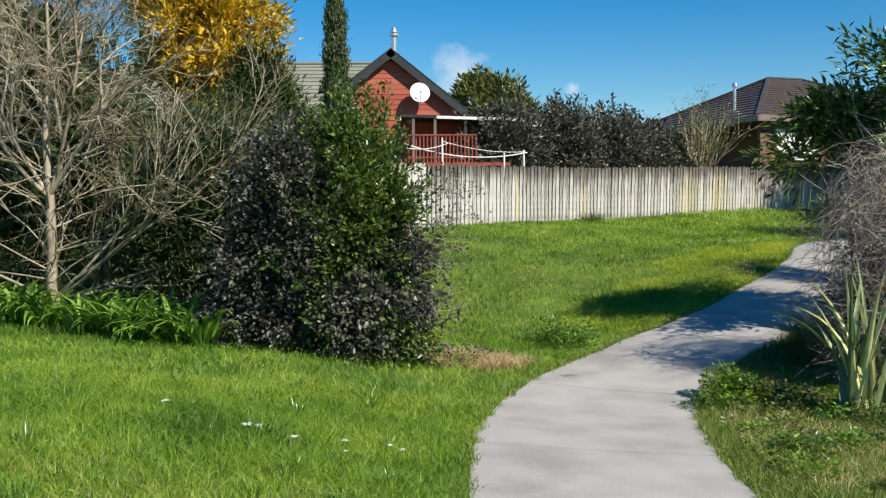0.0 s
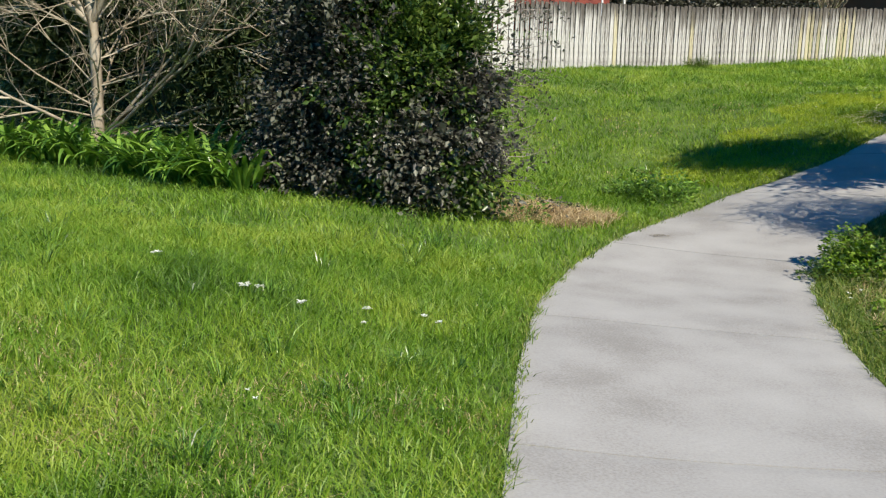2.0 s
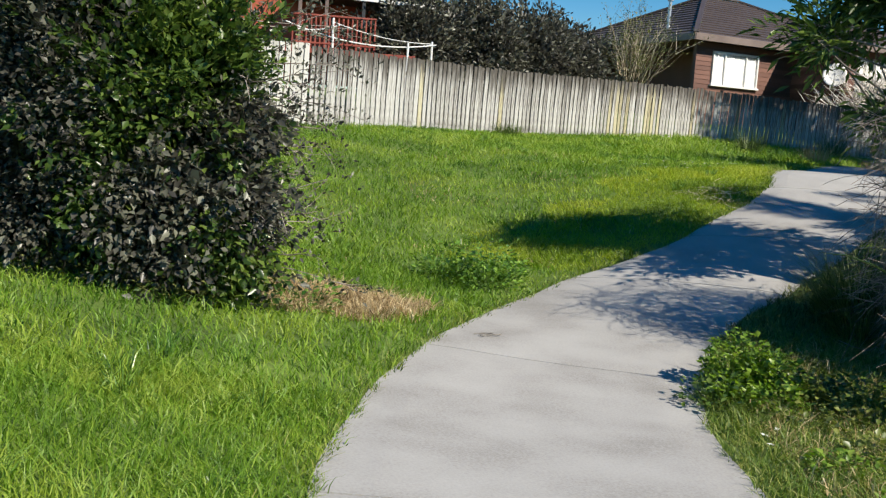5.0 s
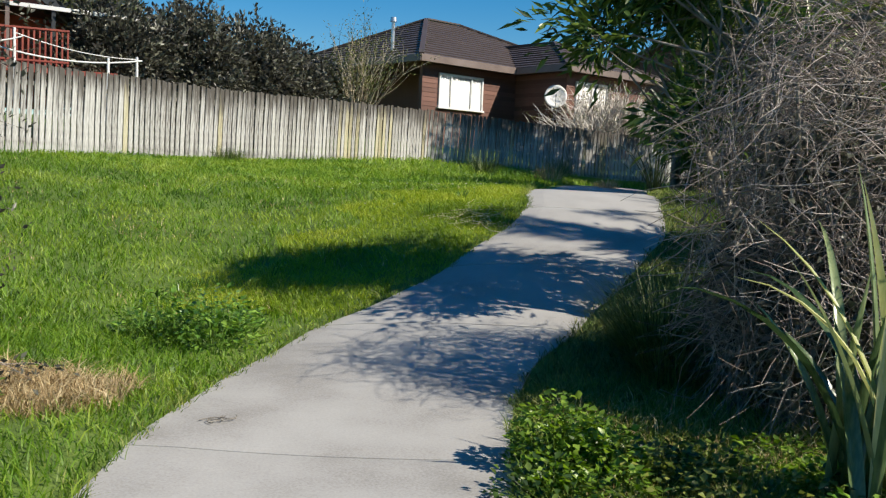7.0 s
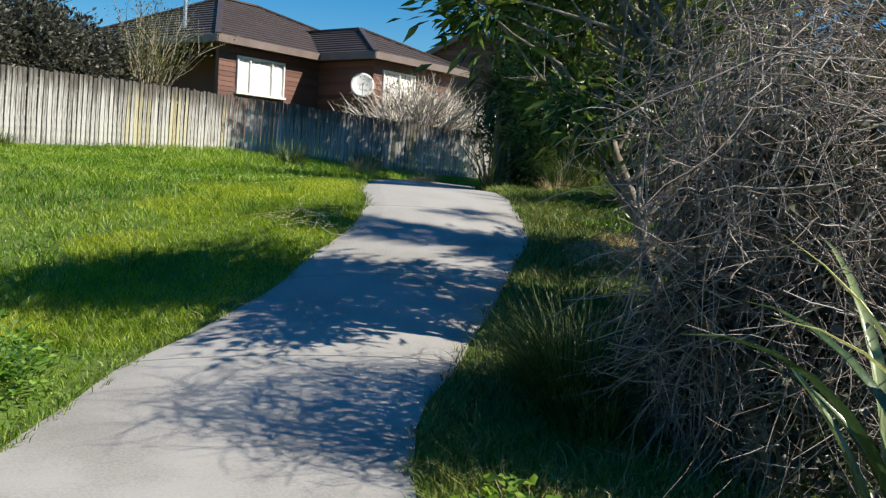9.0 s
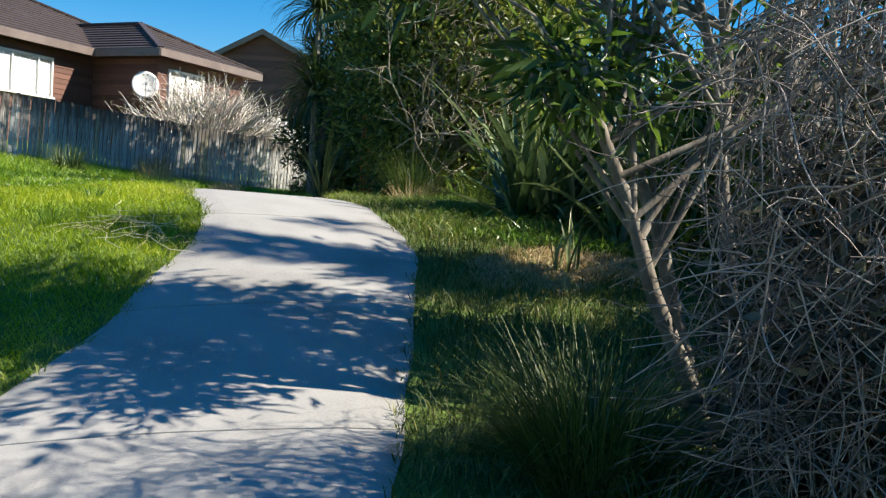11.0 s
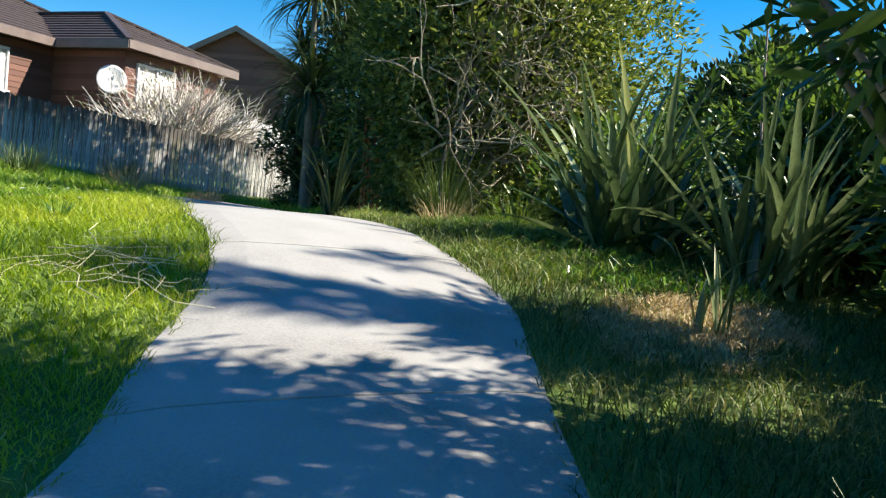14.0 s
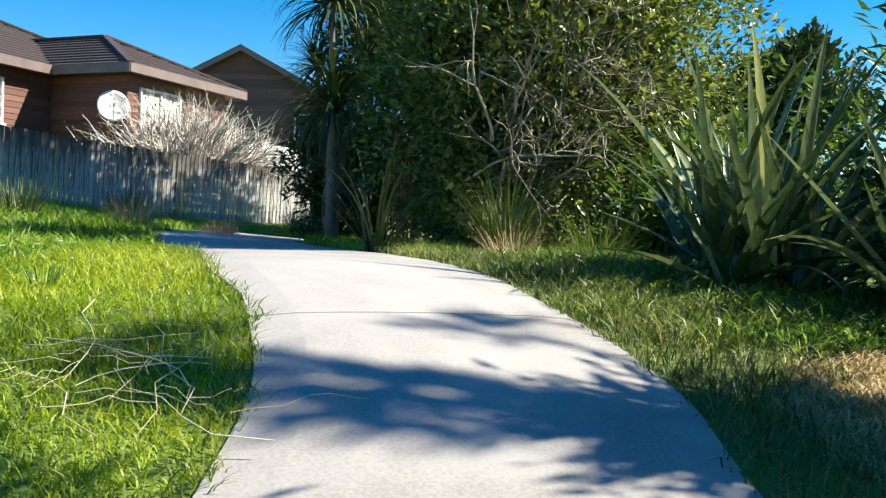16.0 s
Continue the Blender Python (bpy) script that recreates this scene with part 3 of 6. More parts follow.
def dish(at, aim, r, mat, label):
    """A satellite dish: bowl, rim feed arm and wall bracket."""
    root = empty("satellite_dish", at, label, "satellite dish")
    q = Vector(aim).to_track_quat("Z", "Y").to_matrix().to_4x4()
    vs, fs, seg, rings = [(0, 0, 0)], [], 24, 5
    for i in range(1, rings + 1):
        rr = r * i / rings
        vs += [(rr * math.cos(2 * math.pi * k / seg), rr * math.sin(2 * math.pi * k / seg) * 1.08, 0.5 * rr * rr / r * 0.5) for k in range(seg)]
    fs += [(0, 1 + k, 1 + (k + 1) % seg) for k in range(seg)]
    for i in range(rings - 1):
        for k in range(seg):
            p, n2 = 1 + i * seg, 1 + (i + 1) * seg
            fs.append((p + k, n2 + k, n2 + (k + 1) % seg, p + (k + 1) % seg))
    vs = np.array([q @ Vector(v) for v in vs])
    bowl = from_arrays("bowl", vs, fs, mat, root, smooth=True)
    sol = bowl.modifiers.new("thick", "SOLIDIFY")
    sol.thickness = 0.015
    bm = bmesh.new()
    low, tip = q @ Vector((0, -r, 0.2 * r)), q @ Vector((0, -r * 0.25, r * 0.95))
    if low.z > 0:
        low, tip = q @ Vector((0, r, 0.2 * r)), q @ Vector((0, r * 0.25, r * 0.95))
    tube(bm, low, tip, 0.015, 0.015)
    box(bm, (0.07, 0.07, 0.12), Matrix.Translation(tip) @ q, 0.01)
    part("feed_arm", bm, M_STEEL, root)
    bm = bmesh.new()
    back = q @ Vector((0, 0, -0.03))
    tube(bm, back, (back.x * 1.0, back.y + 0.25, back.z - 0.05), 0.03, 0.03)
    tube(bm, (back.x, back.y + 0.25, back.z - 0.05), (back.x, back.y + 0.25, -r * 1.2), 0.025, 0.025)
    part("bracket", bm, M_STEEL, root)
    return root


def brown_house():
    """Hip-roofed brown weatherboard house with a wing. Eaves 6.28 high, walls half a metre inside them."""
    th = 0.335
    A, B = np.array([math.cos(th), math.sin(th), 0]), np.array([math.sin(th), -math.cos(th), 0])
    O, ez, tan = np.array([13.95, 39.0, 0]), 6.28, 0.44
    P = lambda a, b, z=0.0: O + A * a + B * b + np.array([0, 0, z])
    root = empty("house", P(6, -5, 3.0), "single-storey brown weatherboard house with a dark brown hipped tile roof", "house")
    inv = Matrix.Translation(-Vector(P(6, -5, 3.0)))

    LA, LB, LC, H = 4.88, 2.71, 5.8, 5.4
    roof = new("roof")
    roof.parent = root
    top = ez + H * tan
    r0, r1 = P(4.7, -5.4, top), P(6.6, -5.4, top)
    roof_face([P(0, 0, ez), P(12, 0, ez), r1, r0], M_BROWNROOF, roof)
    roof_face([P(0, -10.8, ez), P(0, 0, ez), r0, r0], M_BROWNROOF, roof)
    roof_face([P(12, 0, ez), P(12, -10.8, ez), r1, r1], M_BROWNROOF, roof)
    roof_face([P(12, -10.8, ez), P(0, -10.8, ez), r0, r1], M_BROWNROOF, roof)
    s2 = LC / 2
    w0, w1 = P(LA + s2 - 0.5, LB - s2, ez + s2 * tan + 0.02), P(LA + s2 - 0.5, -4.6, ez + s2 * tan + 0.02)
    roof_face([P(LA, LB, ez + 0.02), P(LA + LC, LB, ez + 0.02), w0, w0], M_BROWNROOF, roof)
    roof_face([P(LA, -2.6, ez + 0.02), P(LA, LB, ez + 0.02), w0, w1], M_BROWNROOF, roof)
    roof_face([P(LA + LC, LB, ez + 0.02), P(LA + LC, -2.6, ez + 0.02), w1, w0], M_BROWNROOF, roof)
    for p, q in ((P(0, 0, ez), r0), (r0, r1), (r1, P(12, 0, ez)), (P(LA, LB, ez), w0), (w0, P(LA + LC, LB, ez)), (w0, w1), (P(0, -10.8, ez), r0)):
        beam("ridge_cap", p + np.array([0, 0, 0.1]), q + np.array([0, 0, 0.1]), 0.2, 0.07, M_BROWNROOF, roof)
    for p, q in (((0, 0), (LA, 0)), ((LA, 0), (LA, LB)), ((LA, LB), (LA + LC, LB)), ((LA + LC, LB), (LA + LC, 0)), ((0, -10.8), (0, 0)), ((LA + LC, 0), (12, 0)), ((12, 0), (12, -10.8))):
        beam("fascia", P(*p, ez + 0.05), P(*q, ez + 0.05), 0.06, 0.26, M_FASCIA, roof)
    for pts in ([(0, 0), (12, 0), (12, -10.8), (0, -10.8)], [(LA, LB), (LA + LC, LB), (LA + LC, 0.0), (LA, 0.0)]):
        vs = [P(*p, ez - 0.16) for p in pts]
        from_arrays("soffit", np.array(vs), [(3, 2, 1, 0)], M_BROWNBOARD, roof)
    i = 0.5
    zb, zt = 3.0, ez - 0.17
    wl, wr = P(i, -i), P(LA + i, -i)
    wa, wb2 = P(LA + i, -i), P(LA + i, LB - i)
    wc = P(LA + LC - i, LB - i)
    wall_slab("wall", wl, wr, zb, zt, M_BROWNBOARD, root)
    wall_slab("wall", wa, wb2, zb, zt, M_BROWNBOARD, root)
    wall_slab("wall", wb2, wc, zb, zt, M_BROWNBOARD, root)
    wall_slab("wall", wc, P(LA + LC - i, -8), zb, zt, M_BROWNBOARD, root)
    wall_slab("wall", P(3.0, -10), P(3.0, -i), zb, zt, M_BROWNBOARD, root)
    wall_slab("wall", P(11.5, -10.3), P(0.5, -10.3), zb, zt, M_BROWNBOARD, root)
    boards(root, wl, wr, zb, zt, M_BROWNBOARD, holes=((0.78, 3.05, 4.48, 5.8),))
    boards(root, wa, wb2, zb, zt, M_BROWNBOARD)
    boards(root, wb2, wc, zb, zt, M_BROWNBOARD, holes=((0.5, 2.4, 4.45, 5.8),))
    window_on(root, wl, A, 0.78, 3.05, 4.48, 5.8, (0.27, 0.73))
    window_on(root, wb2, A, 0.5, 2.4, 4.45, 5.8, (0.5,))
    for b in (-8.0, -7.6):
        beam("veranda_post", P(0.2, b, ez - 0.1), P(0.2, b, 3.0), 0.13, 0.13, M_WHITE, root, "white veranda post")
    beam("veranda_beam", P(0.1, -8.3, ez - 0.1), P(0.1, -6.2, ez - 0.1), 0.16, 0.2, M_WHITE, root, "white veranda beam")
    bm = bmesh.new()
    pf = P(0.95, -2.9, ez + 0.95 * tan + 0.2)
    tube(bm, pf + np.array([0, 0, -0.4]), pf + np.array([0, 0, 0.95]), 0.07, 0.07, 12)
    tube(bm, pf + np.array([0, 0, 0.95]), pf + np.array([0, 0, 1.12]), 0.13, 0.11, 12)
    part("flue", bm, M_STEEL, root, "steel flue pipe with a cap")
    for o in root.children:
        o.matrix_parent_inverse = inv
    d = P(LA - 0.06, LB - 0.5, 5.1)
    dish(d, (-0.45, -0.85, 0.3), 0.42, M_DISH, "white satellite dish fixed to the corner of the brown house")


brown_house()


def red_house():
    root = empty("house", (-1, 36, 3.2), "red weatherboard house with a grey tiled roof and a gable", "house")
    inv = Matrix.Translation(-Vector((-1, 36, 3.2)))
    y0, ax, az = 34.0, -1.08, 8.22
    xl, xr, zl, zr = -4.3, 2.05, 5.75, 5.72
    wall_slab("wall", (xl + 0.2, y0), (xr - 0.2, y0), 3.2, 5.7, M_RED, root)
    top = lambda s: az - 0.12 - abs(s + xl + 0.2 - ax) * (az - zr) / (xr - ax)
    boards(root, (xl + 0.2, y0), (xr - 0.2, y0), 5.7, az, M_RED, 0.19, top)
    vs = [(xl + 0.2, y0 + 0.02, 5.68), (xr - 0.2, y0 + 0.02, 5.68), (ax, y0 + 0.02, az - 0.1), (xl + 0.2, y0 + 0.12, 5.68), (xr - 0.2, y0 + 0.12, 5.68), (ax, y0 + 0.12, az - 0.1)]
    from_arrays("gable", np.array(vs), [(0, 1, 2), (5, 4, 3), (0, 3, 4, 1), (1, 4, 5, 2), (2, 5, 3, 0)], M_RED, root)
    roof = new("roof")
    roof.parent = root
    roof_face([(xl, 40, zl), (xl, y0 - 0.35, zl), (ax, y0 - 0.35, az), (ax, 40, az)], M_GREYROOF, roof)
    roof_face([(xr, y0 - 0.35, zr), (xr, 40, zr), (ax, 40, az), (ax, y0 - 0.35, az)], M_GREYROOF, roof)
    roof_face([(-12, 33.6, 5.9), (ax - 1.2, 33.6, 5.9), (ax, 37.4, az + 0.02), (-12, 37.4, az + 0.02)], M_GREYROOF, roof)
    roof_face([(ax, 41.2, 5.9), (-12, 41.2, 5.9), (-12, 37.4, az + 0.02), (ax, 37.4, az + 0.02)], M_GREYROOF, roof)
    for x1, z1 in ((xl, zl), (xr, zr)):
        beam("bargeboard", (ax, y0 - 0.3, az + 0.06), (x1, y0 - 0.3, z1 + 0.06), 0.06, 0.3, M_DARKTRIM, root, "dark painted bargeboard")
    beam("ridge_cap", (ax, 37.4, az + 0.1), (-12, 37.4, az + 0.1), 0.22, 0.07, M_GREYROOF, roof)
    wall_slab("wall", (-12, 34.2), (xl + 0.1, 34.2), 3.2, 5.9, M_RED, root)
    wall_slab("wall", (xr - 0.2, y0), (xr - 0.2, 40), 3.2, 5.7, M_RED, root)
    # veranda with a pale roof edge over a dark recess
    bm = bmesh.new()
    box(bm, (4.3, 2.2, 0.05), pose(1.45, 33.0, 5.62, 0, 1.6, 0), 0.01)
    part("veranda_roof", bm, M_DARKTRIM, root, "thin flat veranda roof")
    beam("veranda_gutter", (0.55, 31.88, 5.66), (3.6, 31.88, 5.56), 0.05, 0.1, M_WHITE, root, "white gutter edge")
    beam("veranda_gutter", (-0.7, 31.88, 5.72), (0.55, 31.88, 5.68), 0.05, 0.1, M_DARKTRIM, root)
    for x in (-0.2, 0.55, 1.6, 2.2):
        beam("veranda_post", (x, 31.95, 5.6), (x, 31.95, 3.2), 0.1, 0.1, M_DARKTRIM if x > 1 else M_FASCIA, root)
    deck = new("deck")
    deck.parent = root
    beam("deck_floor", (-0.6, 31.9, 4.0), (3.0, 31.9, 4.0), 2.4, 0.12, M_REDRAIL, deck)
    beam("handrail", (-0.4, 30.9, 4.95), (1.9, 30.9, 4.95), 0.09, 0.05, M_REDRAIL, deck)
    beam("bottom_rail", (-0.4, 30.9, 4.2), (1.9, 30.9, 4.2), 0.07, 0.05, M_REDRAIL, deck)
    for k in range(19):
        x = -0.36 + k * 0.125
        beam("baluster", (x, 30.9, 4.9), (x, 30.9, 3.9), 0.045, 0.045, M_REDRAIL, deck)
    bm = bmesh.new()
    tube(bm, (ax + 0.03, 36.0, 8.0), (ax + 0.03, 36.0, 9.1), 0.11, 0.11, 14)
    tube(bm, (ax + 0.03, 36.0, 9.1), (ax + 0.03, 36.0, 9.18), 0.19, 0.19, 14)
    tube(bm, (ax + 0.03, 36.0, 9.24), (ax + 0.03, 36.0, 9.42), 0.15, 0.06, 14)
    part("flue", bm, M_STEEL, root, "steel chimney flue with a cowl")
    for o in root.children:
        o.matrix_parent_inverse = inv
    dish((-0.05, 33.55, 6.62), (0.15, -0.9, 0.35), 0.36, M_DISH, "grey-white satellite dish on the red gable wall")


red_house()


def gable_house():
    root = empty("house", (33, 50, 3), "brown weatherboard house with a gable seen over the trees", "house")
    inv = Matrix.Translation(-Vector((33, 50, 3)))
    ap, L, R = np.array([32.36, 49.81, 10.0]), np.array([29.4, 53.2, 7.6]), np.array([35.3, 46.4, 7.6])
    back = np.array([5.5, 6.5, 0])
    wall = from_arrays("wall", np.array([L + [0, 0, -5], R + [0, 0, -5], R, ap, L, L + back + [0, 0, -5], R + back + [0, 0, -5], R + back, ap + back, L + back]),
                       [(0, 1, 2, 3, 4), (1, 6, 7, 2), (5, 0, 4, 9), (6, 5, 9, 8, 7)], M_BROWNBOARD, root)
    x = unit(R - L)
    f = np.array([x[1], -x[0], 0]) * 0.45
    roof = new("roof")
    roof.parent = root
    roof_face([L + back, L + f, ap + f, ap + back], M_BROWNROOF, roof)
    roof_face([R + f, R + back, ap + back, ap + f], M_BROWNROOF, roof)
    for e in (L, R):
        beam("bargeboard", ap + f + np.array([0, 0, 0.08]), e + f + np.array([0, 0, 0.08]), 0.06, 0.25, M_FASCIA, root)
    d = unit(R - L)
    boards(root, L[:2], R[:2], 3.0, 9.8, M_BROWNBOARD, 0.2, lambda s: 10.0 - abs(s - np.linalg.norm((ap - L)[:2])) * 2.4 / np.linalg.norm((R - ap)[:2]) - 0.1)
    window_on(root, L[:2], (d[0], d[1]), 6.9, 8.2, 5.9, 7.1, (0.5,), False)
    for o in root.children:
        o.matrix_parent_inverse = inv


gable_house()


# ---------------------------------------------------------------- fences
FENCE = [(0.25, 26.6, 3.75), (5.2, 30.1, 3.79), (12.6, 34.6, 3.98), (19.0, 36.0, 3.80), (24.0, 36.6, 3.66), (28.0, 37.1, 3.4)]


def paling_mesh(k):
    """A sawn paling, 1.85 m long, its top worn out of square."""
    r = random.Random(k)
    w, th = 0.124 + r.uniform(-0.014, 0.010), 0.02
    tl, tr = r.uniform(-0.02, 0.015), r.uniform(-0.02, 0.015)
    b = 0.006
    bow = r.uniform(-0.008, 0.008)
    rows = []
    for z, dx, top in ((0, 0, 0), (0.9, bow, 0), (1.85, 0, 1)):
        zl, zr = (z + tl, z + tr) if top else (z, z)
        rows.append([(-w / 2 + dx, b, zl), (-w / 2 + b + dx, 0, zl), (w / 2 - b + dx, 0, zr), (w / 2 + dx, b, zr), (w / 2 + dx, th, zr), (-w / 2 + dx, th, zl)])
    vs = [p for row in rows for p in row]
    fs = [(i * 6 + j, i * 6 + (j + 1) % 6, (i + 1) * 6 + (j + 1) % 6, (i + 1) * 6 + j) for i in range(2) for j in range(6)] + [(12, 13, 14, 15, 16, 17)]
    me = bpy.data.meshes.new("paling")
    me.from_pydata(vs, [], fs)
    return me


def build_fence():
    root = empty("paling_fence", (0.25, 26.6, 1.9), "weathered grey timber paling fence with lichen stains", "fence")
    inv = Matrix.Translation(-Vector((0.25, 26.6, 1.9)))
    meshes = {}
    for tone, mat in (("grey", M_PALING), ("lichen", M_LICHEN)):
        meshes[tone] = [paling_mesh(k) for k in range(6)]
        for me in meshes[tone]:
            me.materials.append(mat)
    r = random.Random(3)
    run = 0.0
    for (x0, y0, z0), (x1, y1, z1) in zip(FENCE, FENCE[1:]):
        d = Vector((x1 - x0, y1 - y0, 0))
        L, u = d.length, d.normalized()
        yaw = math.degrees(math.atan2(u.y, u.x))
        n = int(L / 0.148)
        for k in range(n):
            s = (k + 0.5) * L / n
            z = z0 + (z1 - z0) * s / L - 1.85
            p = Vector((x0, y0, 0)) + u * s
            lich = (0.86 if 9.0 < p.x < 12.5 or 18.8 < p.x < 20.6 else 0.1) > r.random() if (8.5 < p.x < 12.6 or 18.5 < p.x < 21) else r.random() < 0.05
            lich = lich and r.random() < 0.45
            ob = new("paling", r.choice(meshes["lichen" if lich else "grey"]))
            ob.parent = root
            ob.matrix_parent_inverse = inv
            lean = 1.2 + 2.2 * min(1, max(0, (p.x - 2) / 14)) + r.uniform(-0.7, 0.7)
            ob.matrix_basis = Matrix.Translation((p.x + u.y * r.uniform(0, 0.012), p.y - u.x * r.uniform(0, 0.012), z + r.uniform(-0.03, 0.02))) @ pose(0, 0, 0, 0, lean, 0 + yaw)
        nrm = Vector((-u.y, u.x, 0))
        for h in (0.35, 1.5):
            a = Vector((x0, y0, z0 - 1.85 + h)) + nrm * 0.05
            b = Vector((x1, y1, z1 - 1.85 + h)) + nrm * 0.05
            beam("rail", a, b, 0.05, 0.09, M_RAIL, root).matrix_parent_inverse = inv
        for k in range(int(L / 2.4) + 1):
            p = Vector((x0, y0, 0)) + u * (k * 2.4) + nrm * 0.13
            zz = z0 + (z1 - z0) * k * 2.4 / L
            beam("post", (p.x, p.y, zz - 0.05), (p.x, p.y, zz - 2.2), 0.1, 0.1, M_RAIL, root).matrix_parent_inverse = inv


build_fence()


def build_side_fence():
    root = empty("board_fence", (-2, 26.4, 1.9), "pale close-boarded timber fence panel meeting the older fence", "fence")
    inv = Matrix.Translation(-Vector((-2, 26.4, 1.9)))
    r = random.Random(8)
    mesh_set = [paling_mesh(k + 20) for k in range(4)]
    for me in mesh_set:
        me.materials.append(M_WHITEFENCE)
    for k in range(56):
        x = 0.16 - k * 0.142
        y = 26.52 - (0.16 - x) * 0.10
        ob = new("board", r.choice(mesh_set))
        ob.parent, ob.matrix_parent_inverse = root, inv
        ob.matrix_basis = pose(x, y - 0.01, 1.93 + r.uniform(-0.01, 0.01), 0, 0.5, 5.7)
    for h in (0.4, 1.5):
        beam("rail", (0.2, 26.58, 1.93 + h), (-7.8, 25.78, 1.93 + h), 0.05, 0.09, M_RAIL, root).matrix_parent_inverse = inv


build_side_fence()


# ---------------------------------------------------------------- concrete path
JOINTS = [0, 0.9, 2.2, 2.9, 4.2, 6.65, 9.3, 11.4, 14.0, 16.3, 18, 19, 20, 21]


def build_path():
    root = empty("path", (2, 5, 0.1), "grey broom-finished concrete footpath curving up over a rise", "path", kind="structure")
    inv = Matrix.Translation(-Vector((2, 5, 0.1)))
    for a, b in zip(JOINTS, JOINTS[1:]):
        gap = 0.009
        n, w = 22, 8
        us = np.linspace(a, b, n)
        e = edge_at(us)
        L, R = e[:, :2].copy(), e[:, 2:].copy()
        for side in (L, R):
            d = unit(side[1] - side[0])
            side[0] += d * gap
            d = unit(side[-1] - side[-2])
            side[-1] -= d * gap
        vs = []
        for k in range(n):
            wob = 0.012 * np.array([math.sin(us[k] * 5.3), math.cos(us[k] * 4.1)])
            for j in range(w + 1):
                t = j / w
                p = L[k] * (1 - t) + R[k] * t + wob * (1 if j == 0 else 0) + wob[::-1] * (1 if j == w else 0)
                end = k in (0, n - 1)
                rim = j in (0, w)
                vs.append((p[0], p[1], gz(p[0], p[1]) + 0.012 - (0.006 if end else 0) - (0.012 if rim else 0)))
        top = len(vs)
        vs += [(x, y, z - 0.11) for x, y, z in vs]
        W = w + 1
        fs = []
        for k in range(n - 1):
            for j in range(w):
                q = k * W + j
                fs.append((q, q + 1, q + W + 1, q + W))
        ring = [j for j in range(W)] + [k * W + w for k in range(1, n)] + [(n - 1) * W + j for j in range(w - 1, -1, -1)] + [k * W for k in range(n - 2, 0, -1)]
        for i, q in enumerate(ring):
            r = ring[(i + 1) % len(ring)]
            fs.append((q, q + top, r + top, r))
        ob = from_arrays("slab", np.array(vs), fs, M_CONC, root, smooth=False)
        ob.matrix_parent_inverse = inv


build_path()


# ---------------------------------------------------------------- plants: builders
def leafy_tree(name, at, label, category, stems, crown, leaf, bark=M_BARK, leaf_mat=M_LEAF, tufts=700, per=14, radius=0.2, lumps=9, lump=0.35, inner=0.5, floor=None, droop=0.3, extra=(), group="", limb=True, core=5.0, sprigs=90):
    """A plant with tapered stems, limbs reaching into the crown, and a crown of leaf tufts. crown: (centre, radii); leaf: (length, width ratio)."""
    root = empty(name, at, label, category, group)
    inv = Matrix.Translation(-Vector(at))
    c = [blob_centres(tufts, crown[0], crown[1], lumps, lump, inner, floor)]
    for cc, rr, n in extra:
        c.append(blob_centres(n, cc, rr, 6, lump, inner, floor))
    c = np.concatenate(c)
    lines = []
    for base, end, r in stems:
        base, end = np.array(base, float), np.array(end, float)
        pts = [base + (end - base) * t + rng.normal(0, 0.035, 3) * (0 < t < 1) for t in np.linspace(0, 1, 6)]
        lines.append((pts, np.linspace(r, r * 0.5, 6)))
        if limb:
            for k in rng.integers(0, len(c), 16):
                t = rng.uniform(0.45, 1.0)
                s = base + (end - base) * t
                m = (s + c[k]) / 2 + rng.normal(0, 0.12, 3) + np.array([0, 0, 0.1])
                lines.append(([s, (s + m) / 2 + rng.normal(0, 0.05, 3), m, (m + c[k]) / 2 + rng.normal(0, 0.05, 3), c[k]], np.linspace(r * 0.35, 0.006, 5)))
    if lines:
        v, f = tubes_arrays(lines, 7)
        from_arrays("trunk", v, f, bark, root, smooth=True).matrix_parent_inverse = inv
    v, f = clump_leaves(c, radius, per, leaf[0], leaf[1], crown[0] if crown[1][2] < 3 else (crown[0][0], crown[0][1], crown[0][2] - 0.5), droop)
    if sprigs:
        k = rng.integers(0, len(c), sprigs)
        mid0 = np.array(crown[0])
        out = unit(unit(c[k] - mid0) + np.array([0, 0, 0.35]) + rng.normal(0, 0.3, (sprigs, 3)))
        pts = np.concatenate([c[k] + out * s * min(leaf[0], 0.09) * 1.9 for s in (0.6, 1.3, 2.0, 2.7, 3.4)])
        v3, f3 = clump_leaves(pts, radius * 0.3, 5, leaf[0], leaf[1], crown[0], 0.2)
        f = np.concatenate([f, f3 + len(v)])
        v = np.concatenate([v, v3])
    if core:
        vols = [(crown[0], crown[1], tufts)] + list(extra)
        for cc, rr, n in vols:
            k = int(n * core)
            q = np.array(cc) + unit(rng.normal(0, 1, (k, 3))) * (rng.uniform(0, 1, (k, 1)) ** 0.4) * 0.72 * np.array(rr)
            if floor is not None:
                q = q[q[:, 2] > floor]
            L = leaf[0] * 2.3 * rng.uniform(0.7, 1.2, len(q))
            v2, f2 = leaf_arrays(q, rng.normal(0, 1, (len(q), 3)), rng.normal(0, 1, (len(q), 3)), L, L * max(0.45, leaf[1]))
            f = np.concatenate([f, f2 + len(v)])
            v = np.concatenate([v, v2])
    from_arrays("crown", v, f, leaf_mat, root).matrix_parent_inverse = inv
    return root


